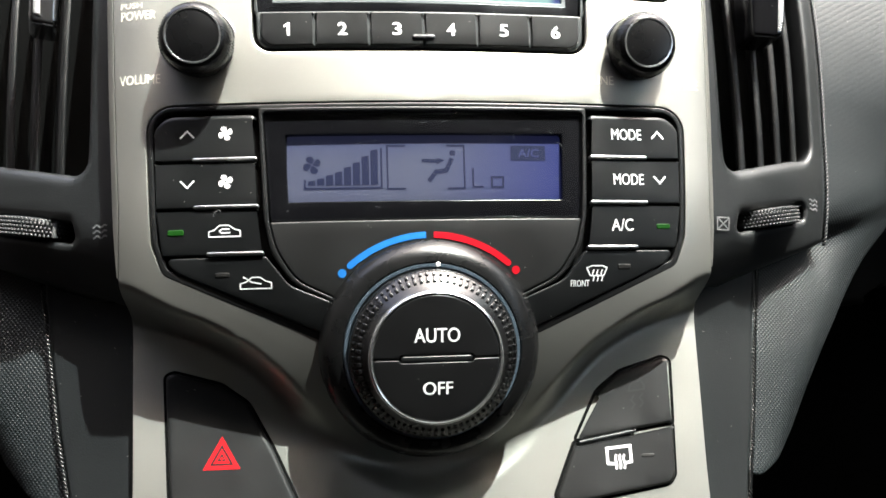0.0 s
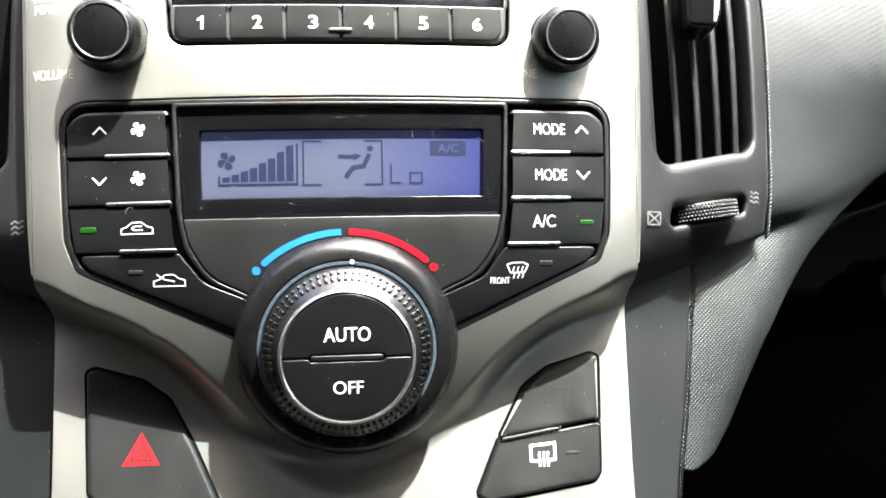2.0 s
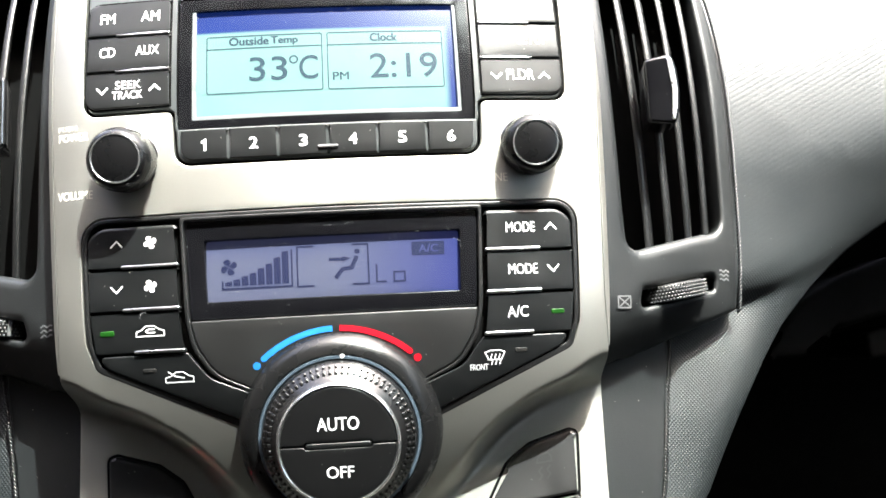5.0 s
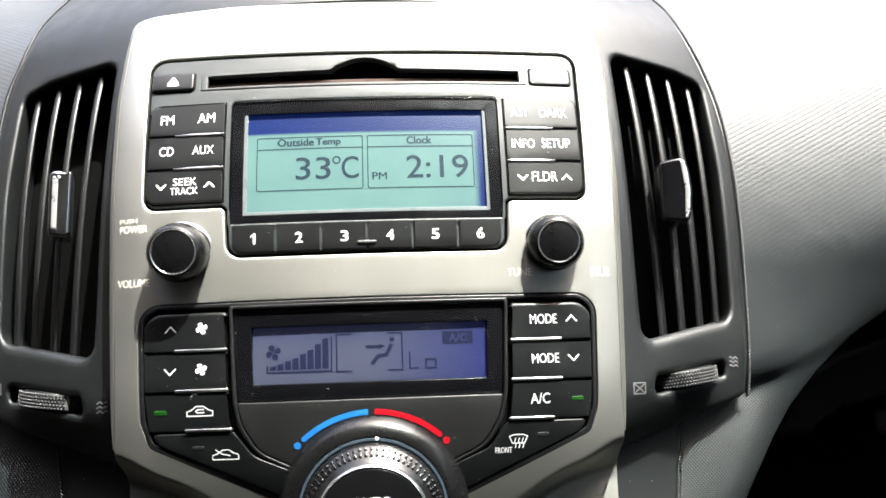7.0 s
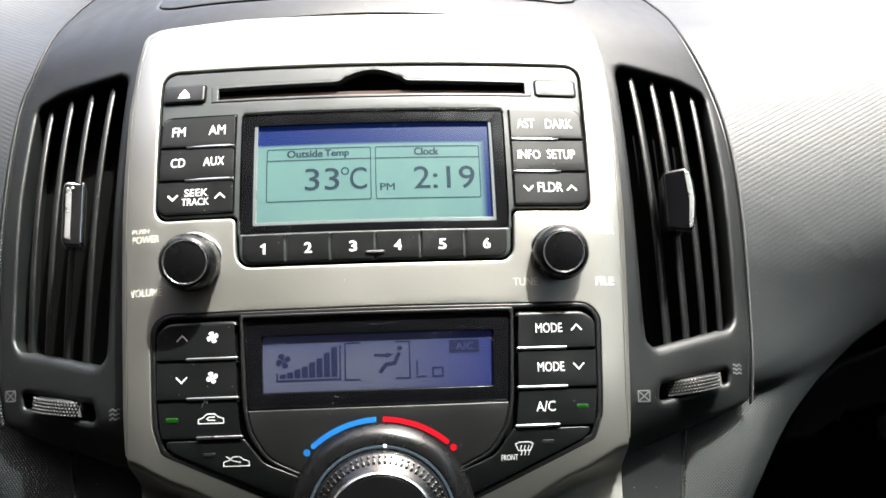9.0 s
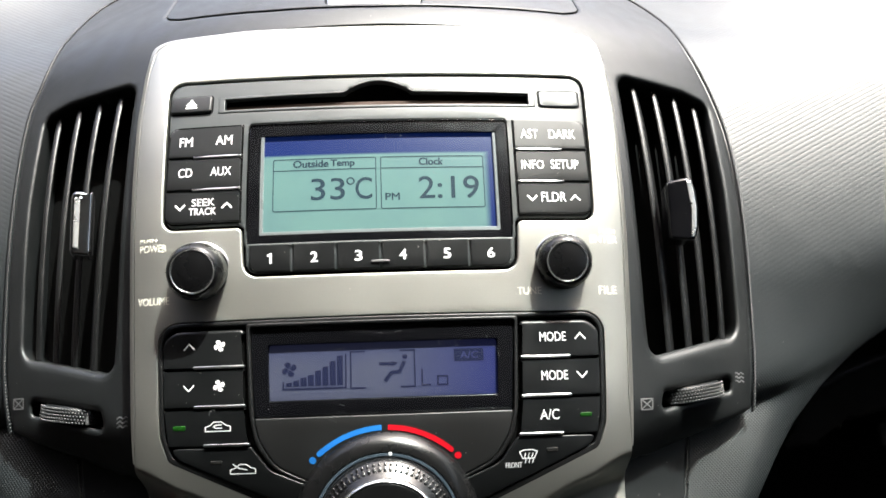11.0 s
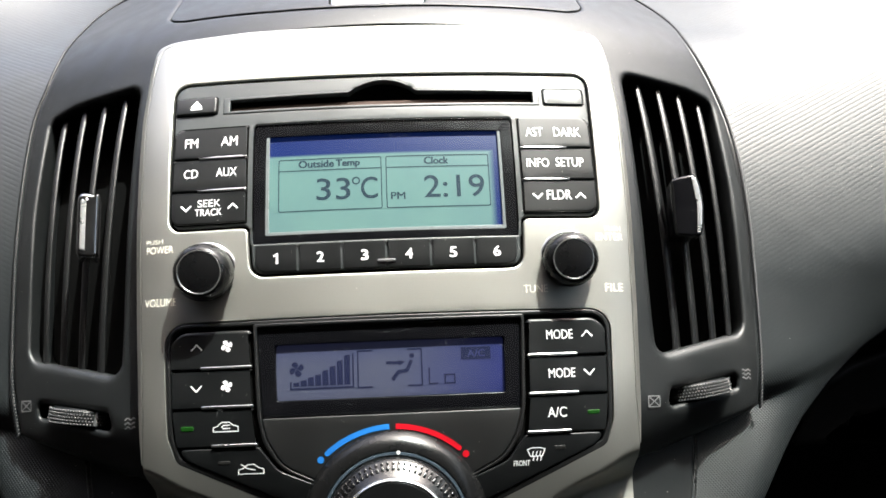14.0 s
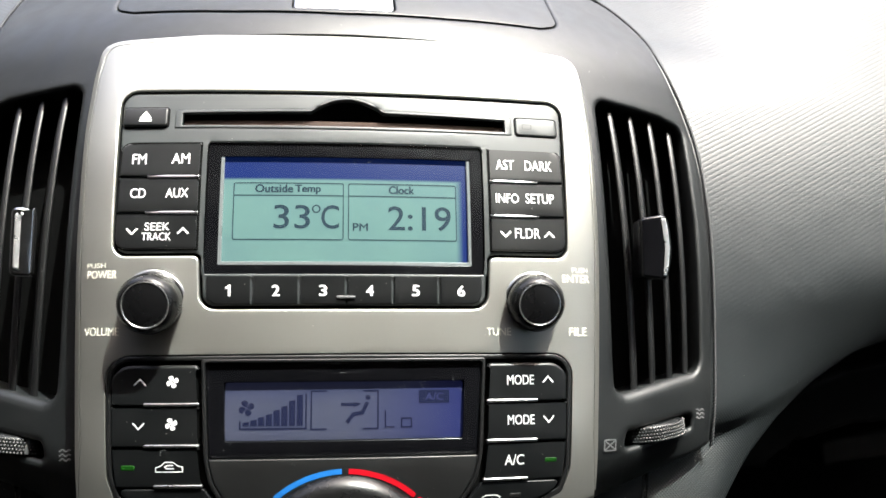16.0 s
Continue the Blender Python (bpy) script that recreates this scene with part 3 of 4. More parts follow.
lettering("2:19", 16.4, 24.8, 42.0, 34.8, tray, -0.1, SEGMENT, crystal, 0.08)
radio_pane = part("pane", panel(grown(DISPLAY_OUT, -0.2), fas, (), 0.35, 0.2, 0.5, 6.0), GLASS, screen, "clear scratched display pane")
radio_pane.visible_shadow = False


def small_knob(name, cx, cz, r, tall, cap, parent):
    """A turned rubber knob with a ribbed skirt, a thin chrome ring and a domed cap."""
    m = pose(cx * MM, fas(cx * MM, cz * MM), cz * MM, 9, 0, math.degrees(1.6 * cx * MM) * 0.2)
    body = part(name, lathe([(r + 0.2, -2), (r + 0.2, 0.6), (r - 0.3, 1.0), (r, 2.0), (r, tall - 5.0), (r - 0.4, tall - 3.2), (r - 1.2, tall - 1.5), (cap + 0.7, tall - 0.5), (cap + 0.2, tall - 0.3), (cap, tall - 0.9)], 72), RUBBER, parent, "black rubber knob", m)
    ribs = bmesh.new()
    for k in range(72):
        block(-0.00018, 0.00018, -(tall - 4.4) * MM, -0.0022, (r - 0.5) * MM, (r + 0.14) * MM, 0, ribs, pose(0, 0, 0, 0, 5 * k, 0))
    tagged(part("grip_rib", ribs, RUBBER, body), "", "", "", "stuff")
    part("base_ring", lathe([(r + 0.9, -1.0), (r + 0.9, 0.3), (r + 0.6, 0.6), (r + 0.1, 0.6)], 72), SATIN, body, "thin satin metal base ring")
    part("chrome_ring", lathe([(cap + 0.25, tall - 0.5), (cap + 0.1, tall + 0.05), (cap - 0.3, tall + 0.1), (cap - 0.7, tall - 0.4)], 72), RINGS, body, "thin bright chrome ring")
    part("cap", lathe([(cap - 0.3, tall - 0.8), (cap - 0.7, tall - 0.15), (cap * 0.65, tall + 0.3), (cap * 0.3, tall + 0.45), (0, tall + 0.5)], 64), CAP, body)
    return body


small_knob("volume_knob", -73.8, -3.8, 11.4, 14.0, 8.7, radio)
small_knob("tuning_knob", 75.2, -3.8, 11.2, 11.2, 8.3, radio)

# ---- climate control ----
climate = thing("climate_control_panel", "black climate control unit with blue display and round dial", "climate control")
part("backing", panel(grown(POD_OUT, 1.0), fas, [box2(-46, -57, 46, -35, 1)], 2.6, 0.3, 3.0, 6.0), PIT, climate)
GLASS_OUT = rounded([(-51.4, -63.3), (51.4, -63.3), (53.4, -27.6), (-53.4, -27.6)], 0.8)
CENTRE_OUT = rounded([(-30, -94), (30, -94), (30.5, -88.6), (43.5, -82.5), (49.6, -72.5), (51.6, -63.8), (-51.6, -63.8), (-49.6, -72.5), (-43.5, -82.5), (-30.5, -88.6)],
                     [0, 0, 3, 16, 16, 0.6, 0.6, 16, 16, 3])
RING_OUT = rounded([(-32, -95), (32, -95), (32.2, -89.4), (45.0, -83.4), (51.4, -73.5), (53.4, -63), (55.0, -26.0), (-55.0, -26.0), (-53.4, -63), (-51.4, -73.5), (-45.0, -83.4), (-32.2, -89.4)],
                   [0, 0, 3, 16, 16, 0, 1, 1, 0, 16, 16, 3])
part("pod_rim", panel(grown(POD_OUT, lambda x, z: -0.5 + 0.85 * ease(-74.0, -80.0, z)), fas, [grown(POD_OUT, -2.2)], -0.12, 0.5, 3.0, 4.0), RIM, climate)
part("centre_rim", panel(RING_OUT, fas, [grown(rounded([(-30, -93), (30, -93), (30.5, -88.6), (43.5, -82.5), (49.6, -72.5), (51.6, -63.3), (53.4, -27.6), (-53.4, -27.6), (-51.6, -63.3), (-49.6, -72.5), (-43.5, -82.5), (-30.5, -88.6)], [0, 0, 3, 16, 16, 0, 1, 1, 0, 16, 16, 3]), 0.3)], -0.3, 0.45, 3.0, 4.0), RIM, climate)
plate = part("scale_plate", panel(CENTRE_OUT, fas, (), -0.3, 0.5, 3.0, 4.0), CHARCOAL, climate)


def arc(r, a0, a1, width, cx=0.0, cz=-109.4, n=18):
    pts = [(cx + r * math.sin(radians(a0 + (a1 - a0) * k / n)), cz + r * math.cos(radians(a0 + (a1 - a0) * k / n))) for k in range(n + 1)]
    return stroke(pts, width)


def end_disc(r, a, rad, cx=0.0, cz=-109.4):
    return disc(cx + r * math.sin(radians(a)), cz + r * math.cos(radians(a)), rad, 14)


part("cold_mark", shapes(arc(40.6, -40.0, -1.8, 2.1), fas, -0.42), BLUE, plate, "blue cold scale")
part("cold_mark", shapes([end_disc(40.6, -45.0, 1.4)], fas, -0.40), BLUE, plate)
part("hot_mark", shapes(arc(40.6, 1.8, 40.0, 2.1), fas, -0.42), RED, plate, "red hot scale")
part("hot_mark", shapes([end_disc(40.6, 45.0, 1.4)], fas, -0.40), RED, plate)
part("cold_mark", shapes([end_disc(40.6, -40.0, 1.05)], fas, -0.44), BLUE, plate)
part("hot_mark", shapes([end_disc(40.6, 40.0, 1.05)], fas, -0.44), RED, plate)

# buttons of the two side columns
B1 = rounded([(-88.7, -43.2), (-55.6, -43.2), (-55.6, -28.1), (-88.7, -28.1)], [0.5, 0.4, 1.8, 7.0])
B2 = rounded([(-88.1, -58.7), (-55.2, -58.7), (-55.6, -43.8), (-88.6, -43.8)], 0.4)
B3 = rounded([(-86.2, -73.9), (-53.7, -73.9), (-55.2, -59.3), (-88.0, -59.3)], [1.0, 0.4, 0.4, 0.4])
B4 = rounded([(-81.6, -79.3), (-35.0, -99.8), (-32.6, -89.6), (-45.6, -84.2), (-53.0, -74.6), (-86.0, -74.6)], [5, 1, 0.6, 10, 1.0, 2.0])
BARS = [(-76.2, -43.6, -55.4, -42.3), (-75.8, -59.1, -55.0, -57.8), (-72.0, -74.2, -53.6, -72.9)]
for side in (-1, 1):
    for k, out in enumerate((B1, B2, B3, B4)):
        soft_top = (lambda x, z: 0.55 + 0.9 * ease(-34.0, -28.8, z)) if k == 0 else 0.55
        key = part("button", panel(out if side < 0 else mirror(out), fas, (), -0.6, soft_top, 3.2, 5.0), BLACK, climate)
        if k < 3:
            x0, z0, x1, z1 = BARS[k]
            bar = box2(x0, z0, x1, z1, 0.6)
            part("edge_bar", panel(bar if side < 0 else mirror(bar), fas, (), -1.3, 0.5, 2.5), SATIN, key, "satin metal edge bar")
        if side < 0 and k < 2:
            part("arrow_mark", shapes(chevron(-77.8, (-34.5, -50.9)[k], 4.4, 2.3, k == 0, 0.52), fas, -0.7), WHITE, key)
            part("fan_mark", shapes(fan_icon(-65.5, (-34.4, -50.3)[k], 2.4), fas, -0.7), WHITE, key)
        if side < 0 and k == 2:
            part("lamp", panel(box2(-84.2, -67.4, -79.0, -65.5, 0.6), fas, (), -0.75, 0.25, 1.0), GREEN, key, "lit green lamp")
            body = [(-71.0, -68.0), (-61.0, -68.0), (-61.0, -66.2), (-62.8, -65.7), (-64.6, -64.4), (-67.6, -64.4), (-69.2, -65.8), (-71.0, -66.4)]
            part("recirculation_mark", shapes(stroke(body, 0.4, True) + stroke([(-64.2, -66.8), (-67.0, -66.8), (-67.6, -66.2), (-66.8, -65.6), (-64.4, -65.6)], 0.45), fas, -0.7), WHITE, key)
        if side < 0 and k == 3:
            part("lamp", panel(box2(-69.4, -81.0, -64.6, -79.5, 0.5), fas, (), -0.75, 0.25, 1.0), UNLIT, key)
            body = [(-61.4, -84.8), (-51.4, -84.8), (-51.4, -83.0), (-53.2, -82.5), (-55.0, -81.2), (-57.6, -81.2), (-59.4, -82.6), (-61.4, -83.2)]
            part("fresh_air_mark", shapes(stroke(body, 0.4, True) + stroke([(-60.4, -81.0), (-57.8, -82.7), (-54.6, -83.4)], 0.45), fas, -0.7), WHITE, key)
        if side > 0 and k < 2:
            z = (-34.9, -50.5)[k]
            lettering("MODE", 63.6, z - 1.9, 74.6, z + 1.9, fas, -0.7, WHITE, key, 0.04)
            part("arrow_mark", shapes(chevron(80.6, z, 4.4, 2.4, k == 0, 0.6), fas, -0.7), WHITE, key)
        if side > 0 and k == 2:
            lettering("A/C", 62.3, -68.1, 70.2, -64.0, fas, -0.7, WHITE, key, 0.05)
            part("lamp", panel(box2(78.8, -67.4, 83.8, -65.7, 0.6), fas, (), -0.75, 0.25, 1.0), GREEN, key, "lit green lamp")
        if side > 0 and k == 3:
            lettering("FRONT", 47.7, -86.6, 54.4, -84.4, fas, -0.7, WHITE, key, 0.05)
            glass_mark = [(54.6, -83.0), (53.4, -80.4), (55.2, -79.7), (58.9, -79.7), (60.6, -80.4), (59.4, -83.0)]
            marks = stroke(glass_mark, 0.42, True)
            for dx in (-1.4, 0.1, 1.6):
                marks += stroke([(57 + dx, -84.9), (57.4 + dx, -83.6), (56.8 + dx, -82.4), (57.3 + dx, -81.0)], 0.4)
            part("defrost_mark", shapes(marks, fas, -0.7), WHITE, key)
            part("lamp", panel(box2(64.5, -80.9, 69.2, -79.2, 0.5), fas, (), -0.75, 0.25, 1.0), UNLIT, key)

# climate display
cscreen = part("display_tray", panel(grown(GLASS_OUT, 0.2), fas, [rounded([(-45.6, -57.2), (45.6, -57.2), (46.4, -34.9), (-46.4, -34.9)], 0.4)], 1.4, 0.5, 4.0, 6.0), GLOSSY, climate, "gloss black display surround")
ccrystal = part("crystal", panel(box2(-46.8, -57.6, 46.8, -34.4, 0.3), tray, (), 0.0, 0.1, 1.0, 6.0), LILAC, cscreen, "lilac blue liquid crystal")
part("fan_mark", shapes(fan_icon(-37.9, -44.7, 3.1), tray, -0.1), SEGBLUE, ccrystal)
heights = [1.7, 2.5, 3.6, 4.6, 6.2, 7.7, 9.8, 11.9]
for k, h in enumerate(heights):
    x = -39.3 + 2.93 * k
    part("level_bar", shapes([[(x, -51.6), (x + 2.45, -51.6), (x + 2.45, -51.6 + h), (x, -51.9 + h)]], tray, -0.1), SEGBLUE, ccrystal)
part("level_frame", shapes(stroke([(-40.3, -49.6), (-40.3, -52.6), (-15.2, -52.6), (-15.2, -39.3)], 0.65), tray, -0.1), SEGBLUE, ccrystal)
part("bracket_mark", shapes(stroke([(-7.2, -38.5), (-13.2, -38.5), (-13.2, -53.0), (-7.2, -53.0)], 0.6), tray, -0.1), SEGBLUE, ccrystal)
part("bracket_mark", shapes(stroke([(6.7, -38.5), (12.5, -38.5), (12.5, -53.0), (6.7, -53.0)], 0.6), tray, -0.1), SEGBLUE, ccrystal)
airflow = stroke([(0.5, -50.6), (3.0, -47.4), (6.4, -47.0), (8.4, -42.9)], 1.5) + stroke([(-1.8, -43.6), (3.4, -43.8)], 1.2) + [[(3.2, -45.0), (3.2, -42.6), (6.0, -43.5)], box2(7.6, -42.0, 9.6, -40.2, 0.8)]
part("airflow_mark", shapes(airflow, tray, -0.1), SEGBLUE, ccrystal)
part("digit_mark", shapes(stroke([(15.4, -46.2), (15.4, -52.6), (18.9, -52.6)], 0.65), tray, -0.1), SEGBLUE, ccrystal, "segment letter L")
part("digit_mark", shapes(stroke([(21.7, -52.7), (25.6, -52.7), (25.6, -49.3), (21.7, -49.3)], 0.7, True), tray, -0.1), SEGBLUE, ccrystal, "segment letter o")
acbox = part("symbol_box", shapes([box2(28.5, -43.6, 40.6, -38.5, 0.3)], tray, -0.1), SEGBLUE, ccrystal)
lettering("A/C", 31.0, -42.5, 38.4, -39.6, tray, -0.15, LILAC, acbox, 0.1)
pane = part("pane", panel(grown(GLASS_OUT, -0.2), fas, (), 0.25, 0.2, 0.5, 6.0), GLASS, cscreen, "clear scratched display pane")
pane.visible_shadow = False



def scratches(count, x0, z0, x1, z1, off, parent, rng):
    """Fine pale scratches on a pane, most of them short and slanting one way."""
    lines = []
    for _ in range(count):
        x, z, a, size = rng.uniform(x0, x1), rng.uniform(z0, z1), rng.gauss(-0.5, 0.5), rng.uniform(0.5, 3.2)
        lines += stroke([(x, z), (x + size * math.cos(a), z + size * math.sin(a))], rng.uniform(0.05, 0.11))
    tagged(part("scratch", shapes(lines, fas, off), SCRATCH, parent, "fine pale scratches"), "", "", "", "stuff")


chance = random.Random(7)
scratches(26, 8, -58, 48, -32, 0.20, pane, chance)
scratches(16, -48, -60, 8, -31, 0.20, pane, chance)
scratches(14, -50, 10, 50, 57, 0.30, radio_pane, chance)
curl = [(-68.6 + 1.5 * math.cos(a) + 0.25 * a, -60.6 + 1.1 * math.sin(1.3 * a)) for a in np.linspace(0.2, 3.6, 12)]
part("lint", shapes(stroke(curl, 0.16), fas, -1.45), SHINE_AND_LINT, climate, "curled pale lint fibre")

# round dial
DIAL = pose(0, 0.0085, -0.1058, 10, 0, 0)
socket = part("dial_socket", lathe([(37.0, -14), (37.0, -3), (36.3, 0.5), (35.0, 3.2), (33.0, 5.2), (31.0, 6.2), (29.3, 6.5), (28.8, 5.8), (28.0, 3.0)], 128), RUBBER, climate, "black round dial socket", DIAL)
part("ring_line", lathe([(28.9, 5.6), (28.6, 6.6), (27.7, 6.6), (27.4, 5.6)], 128), BLUERING, socket, "thin slate blue pointer ring")
part("pointer_dot", lathe([(0.8, 0), (0.7, 0.4), (0, 0.5)], 16, pose(0.002, -0.0064, 0.0284)), WHITE, socket)
dial = part("dial", lathe([(27.2, 4.5), (27.1, 9.6), (26.8, 10.8), (26.2, 11.5), (24.0, 13.4), (21.8, 15.4), (21.3, 16.0), (20.9, 16.5), (20.6, 16.3)], 128), GRIP, climate, "ribbed black turning dial", DIAL)
stud = block(-0.00056, 0.00056, -0.0019, 0.0001, -0.0006, 0.0006, 0.00018)
tooth = part("grip_tooth", block(-0.00050, 0.00050, 0.0007, 0.0019, -0.0006, 0.0005, 0.00018, stud), GRIP, dial)
for k in range(72):
    piece = tooth if k == 0 else new("grip_tooth", tooth.data)
    piece.parent = dial
    piece.matrix_basis = pose(0, 0, 0, 0, 5 * k, 0) @ pose(0, -0.01265, 0.0249, 50, 0, 0)
part("chrome_ring", lathe([(21.35, 16.0), (21.3, 17.0), (20.95, 17.75), (20.45, 18.05), (20.05, 17.85), (19.85, 17.2)], 128), RINGS, dial, "bright chrome ring")
half = [(19.8 * math.cos(a), 19.8 * math.sin(a)) for a in np.linspace(math.asin(0.3 / 19.8), math.pi - math.asin(0.3 / 19.8), 41)]
notch = [(-11.8, 0.3), (-11.2, 1.2), (11.2, 1.2), (11.8, 0.3)]


def crown(x, z):
    return 1.6 * (x * x + z * z)


for up, words, box in ((1, "AUTO", (-7.1, 5.1, 7.3, 9.6)), (-1, "OFF", (-4.5, -11.3, 4.9, -7.2))):
    out = [(x, up * z) for x, z in half + notch]
    out = out if area2(out) > 0 else out[::-1]
    key = part("push_button", panel(out, crown, (), 0.0, 0.35, 4.0, 3.0), PUSH, dial, "", pose(0, -0.0185, 0))
    lettering(words, *box, crown, -0.1, WHITE, key, 0.08)
part("tray", lathe([(19.6, 15.5), (0, 15.5)], 48), PIT, dial)
part("centre_bar", panel(box2(-11.2, -1.0, 11.2, 0.9, 0.9), crown, (), -0.1, 0.5, 3.0), BLACK, dial, "", pose(0, -0.0185, 0))

# ---- lower switches ----


def shelf(x, z):
    return silver_face(x, z) if z > -0.110 else 0.0275 + lean(z) - 0.018 * x


def gap_ring(name, out, parent):
    # raised near-black ring stands in for the shade round a switch
    part(name, panel(grown(out, 1.0), shelf, [grown(out, -0.2)], -0.25, 0.35, 2.0, 5.0), PIT, parent)


SWITCH = rounded([(43.6, -158.5), (47, -161), (85.0, -155.4), (87.0, -152.5), (89.6, -112.4), (86.6, -111.6), (70.8, -116.2), (61.6, -122.8), (53.0, -138.2)], [2, 2, 3, 2, 2.5, 2, 6, 8, 6])
hazard = thing("hazard_switch", "dark grey hazard warning switch with red triangle", "switch")
out = mirror(SWITCH)
gap_ring("gap_shade", out, hazard)
key = part("rocker", panel(out, shelf, (), -1.6, 1.5, 3.0, 5.0), CHARCOAL, hazard)


def ring_tri(cx, cz, r, w):
    pts = [(cx + r * math.sin(a), cz + r * math.cos(a)) for a in (0, 2 * math.pi / 3, 4 * math.pi / 3)]
    return stroke(pts, w, True)


part("warning_triangle", shapes(ring_tri(-70.0, -140.4, 5.9, 1.35) + ring_tri(-70.0, -140.4, 2.5, 0.8), shelf, -1.7), WARN, key, "red double triangle")
part("warning_dot", shapes([disc(-70.0, -140.5, 0.55, 10)], shelf, -1.7), WARN, key)

UPPER = rounded([(52.2, -139.7), (88.2, -134.6), (89.6, -112.4), (86.6, -111.6), (70.8, -116.2), (61.6, -122.8)], [0.6, 0.6, 2.5, 2, 6, 8])
LOWER = rounded([(43.6, -158.5), (47, -161), (85.0, -155.4), (87.0, -152.5), (88.1, -135.4), (51.8, -140.6)], [2, 2, 3, 2, 0.6, 0.6])
blank = thing("blank_switch", "plain dark grey unused switch beside the dial", "switch")
gap_ring("gap_shade", UPPER, blank)
key = part("rocker", panel(UPPER, shelf, (), -1.6, 1.4, 3.0, 5.0), CHARCOAL, blank)
part("edge_bar", panel(rounded([(52.0, -141.2), (74.0, -137.6), (74.4, -136.2), (53.0, -139.6)], 0.6), shelf, (), -2.2, 0.5, 2.5), BLACK, key)
marks = stroke([(73.2, -129.6), (74.6, -127.9), (73.4, -126.3), (74.8, -124.6)], 0.7) + stroke([(76.4, -129.0), (77.8, -127.3), (76.6, -125.7), (78.0, -124.0)], 0.7)
marks += stroke([(72.8, -123.2), (73.4, -121.2), (75.0, -119.9), (77.6, -119.5), (78.6, -121.0), (78.6, -122.6)], 0.7, True)
part("faint_mark", shapes(marks, shelf, -1.7), FAINT, key, "dark unlit symbol")
defog = thing("rear_defroster_switch", "dark grey rear window heater switch with white symbol", "switch")
gap_ring("gap_shade", LOWER, defog)
key = part("rocker", panel(LOWER, shelf, (), -1.6, 1.4, 3.0, 5.0), CHARCOAL, defog)
marks = stroke([(65.3, -148.0), (62.8, -147.7), (62.8, -142.7), (71.3, -142.0), (71.3, -147.4), (69.1, -147.8)], 1.0)
for dx in (0, 1.45, 2.9):
    marks += stroke([(65.7 + dx, -149.8), (66.0 + dx, -148.1), (65.6 + dx, -146.5), (66.0 + dx, -144.8)], 0.75)
part("heater_mark", shapes(marks, shelf, -1.7), WHITE, key)
part("lamp", panel(box2(75.2, -146.2, 80.0, -145.0, 0.4), shelf, (), -1.75, 0.2, 1.0), UNLIT, key)

# ---- dark surround with vents, lid and latch ----
surround = thing("console_surround", "dark grey arched plastic surround of the centre stack", "dashboard trim")
EDGE_R = [(169.9, -67.2), (172.0, -40), (173.7, 0), (174.3, 40), (172.2, 72), (167, 95), (162.1, 109.6), (158.2, 124.8), (154.8, 146.9), (143.6, 166.3), (127, 176.4), (86.1, 193.7), (45.6, 203.5)]
EDGE_L = [(-169, -66), (-173.2, -40), (-174.8, 0), (-175.2, 40), (-175.2, 72), (-174, 92), (-170, 107), (-168.3, 126.5), (-171.1, 155.5), (-166.9, 181.2), (-147.2, 194), (-109.8, 201.5), (-55.8, 206.1)]


def smooth(points, n=4):
    """A soft curve through the points."""
    pts = [Vector(p) for p in points]
    pts = [2 * pts[0] - pts[1]] + pts + [2 * pts[-1] - pts[-2]]
    out = []
    for p, q, r, s in zip(pts, pts[1:], pts[2:], pts[3:]):
        for k in range(n):
            t = k / n
            v = 0.5 * (2 * q + (r - p) * t + (2 * p - 5 * q + 4 * r - s) * t * t + (3 * q - p - 3 * r + s) * t ** 3)
            out.append((v.x, v.y))
    return out + [tuple(points[-1])]


EDGE_R, EDGE_L = smooth(EDGE_R), smooth(EDGE_L)
INNER = [(101.9, -80), (103.3, -60), (105.0, -25), (106.5, 20), (107.2, 67), (105.6, 94), (102.6, 106.8), (96.5, 109.0), (59.6, 111.7), (0, 112.2)]
ARCH = rounded([(101.6, -88.4), (121, -83.5)] + EDGE_R + [(0, 207.6)] + EDGE_L[::-1] + [(-121, -83.5), (-101.6, -88.4)]
               + [(-x, z) for x, z in INNER] + INNER[-2::-1], 0)
VENT = rounded([(115.6, -43.3), (163.4, -33.0), (165.6, 36), (164.2, 84.8), (150, 89.0), (113.4, 92.0)], [5, 8, 0, 6, 0, 5])
POCKET = rounded([(119.6, -66.0), (156.5, -58.6), (157.5, -52.0), (120.6, -58.0)], 2.0)
LID = rounded([(-106.3, 134.1), (-97, 130.7), (-49.8, 126.9), (-2.1, 125.5), (45.7, 126.6), (91.6, 129), (100.8, 132.8), (100.9, 161.2), (46.6, 156.2), (-2.6, 156.2), (-52.1, 158.8), (-107.6, 167.2)],
              [6, 8, 0, 0, 0, 8, 6, 5, 0, 0, 0, 5])
LATCH = box2(-25.0, 127.9, 21.5, 151.7, 2.0)


def lips(x, z):
    """Rounding of the surround's edges: widest along the foot of the vents."""
    if abs(x) < 110 and -95 < z < 116:
        return 0.4
    near = abs(z + 43.3 - 0.215 * (abs(x) - 115.6))
    pocket = abs(z + 66.0 - 0.2 * (abs(x) - 119.6))
    return 2.4 + 0.8 * (1 - ease(3.0, 6.0, pocket)) * (1 - ease(155.0, 160.0, abs(x))) + 2.4 * (1 - ease(4.0, 18.0, near)) * (1 - ease(154.0, 168.0, abs(x))) * ease(108.0, 124.0, abs(x))


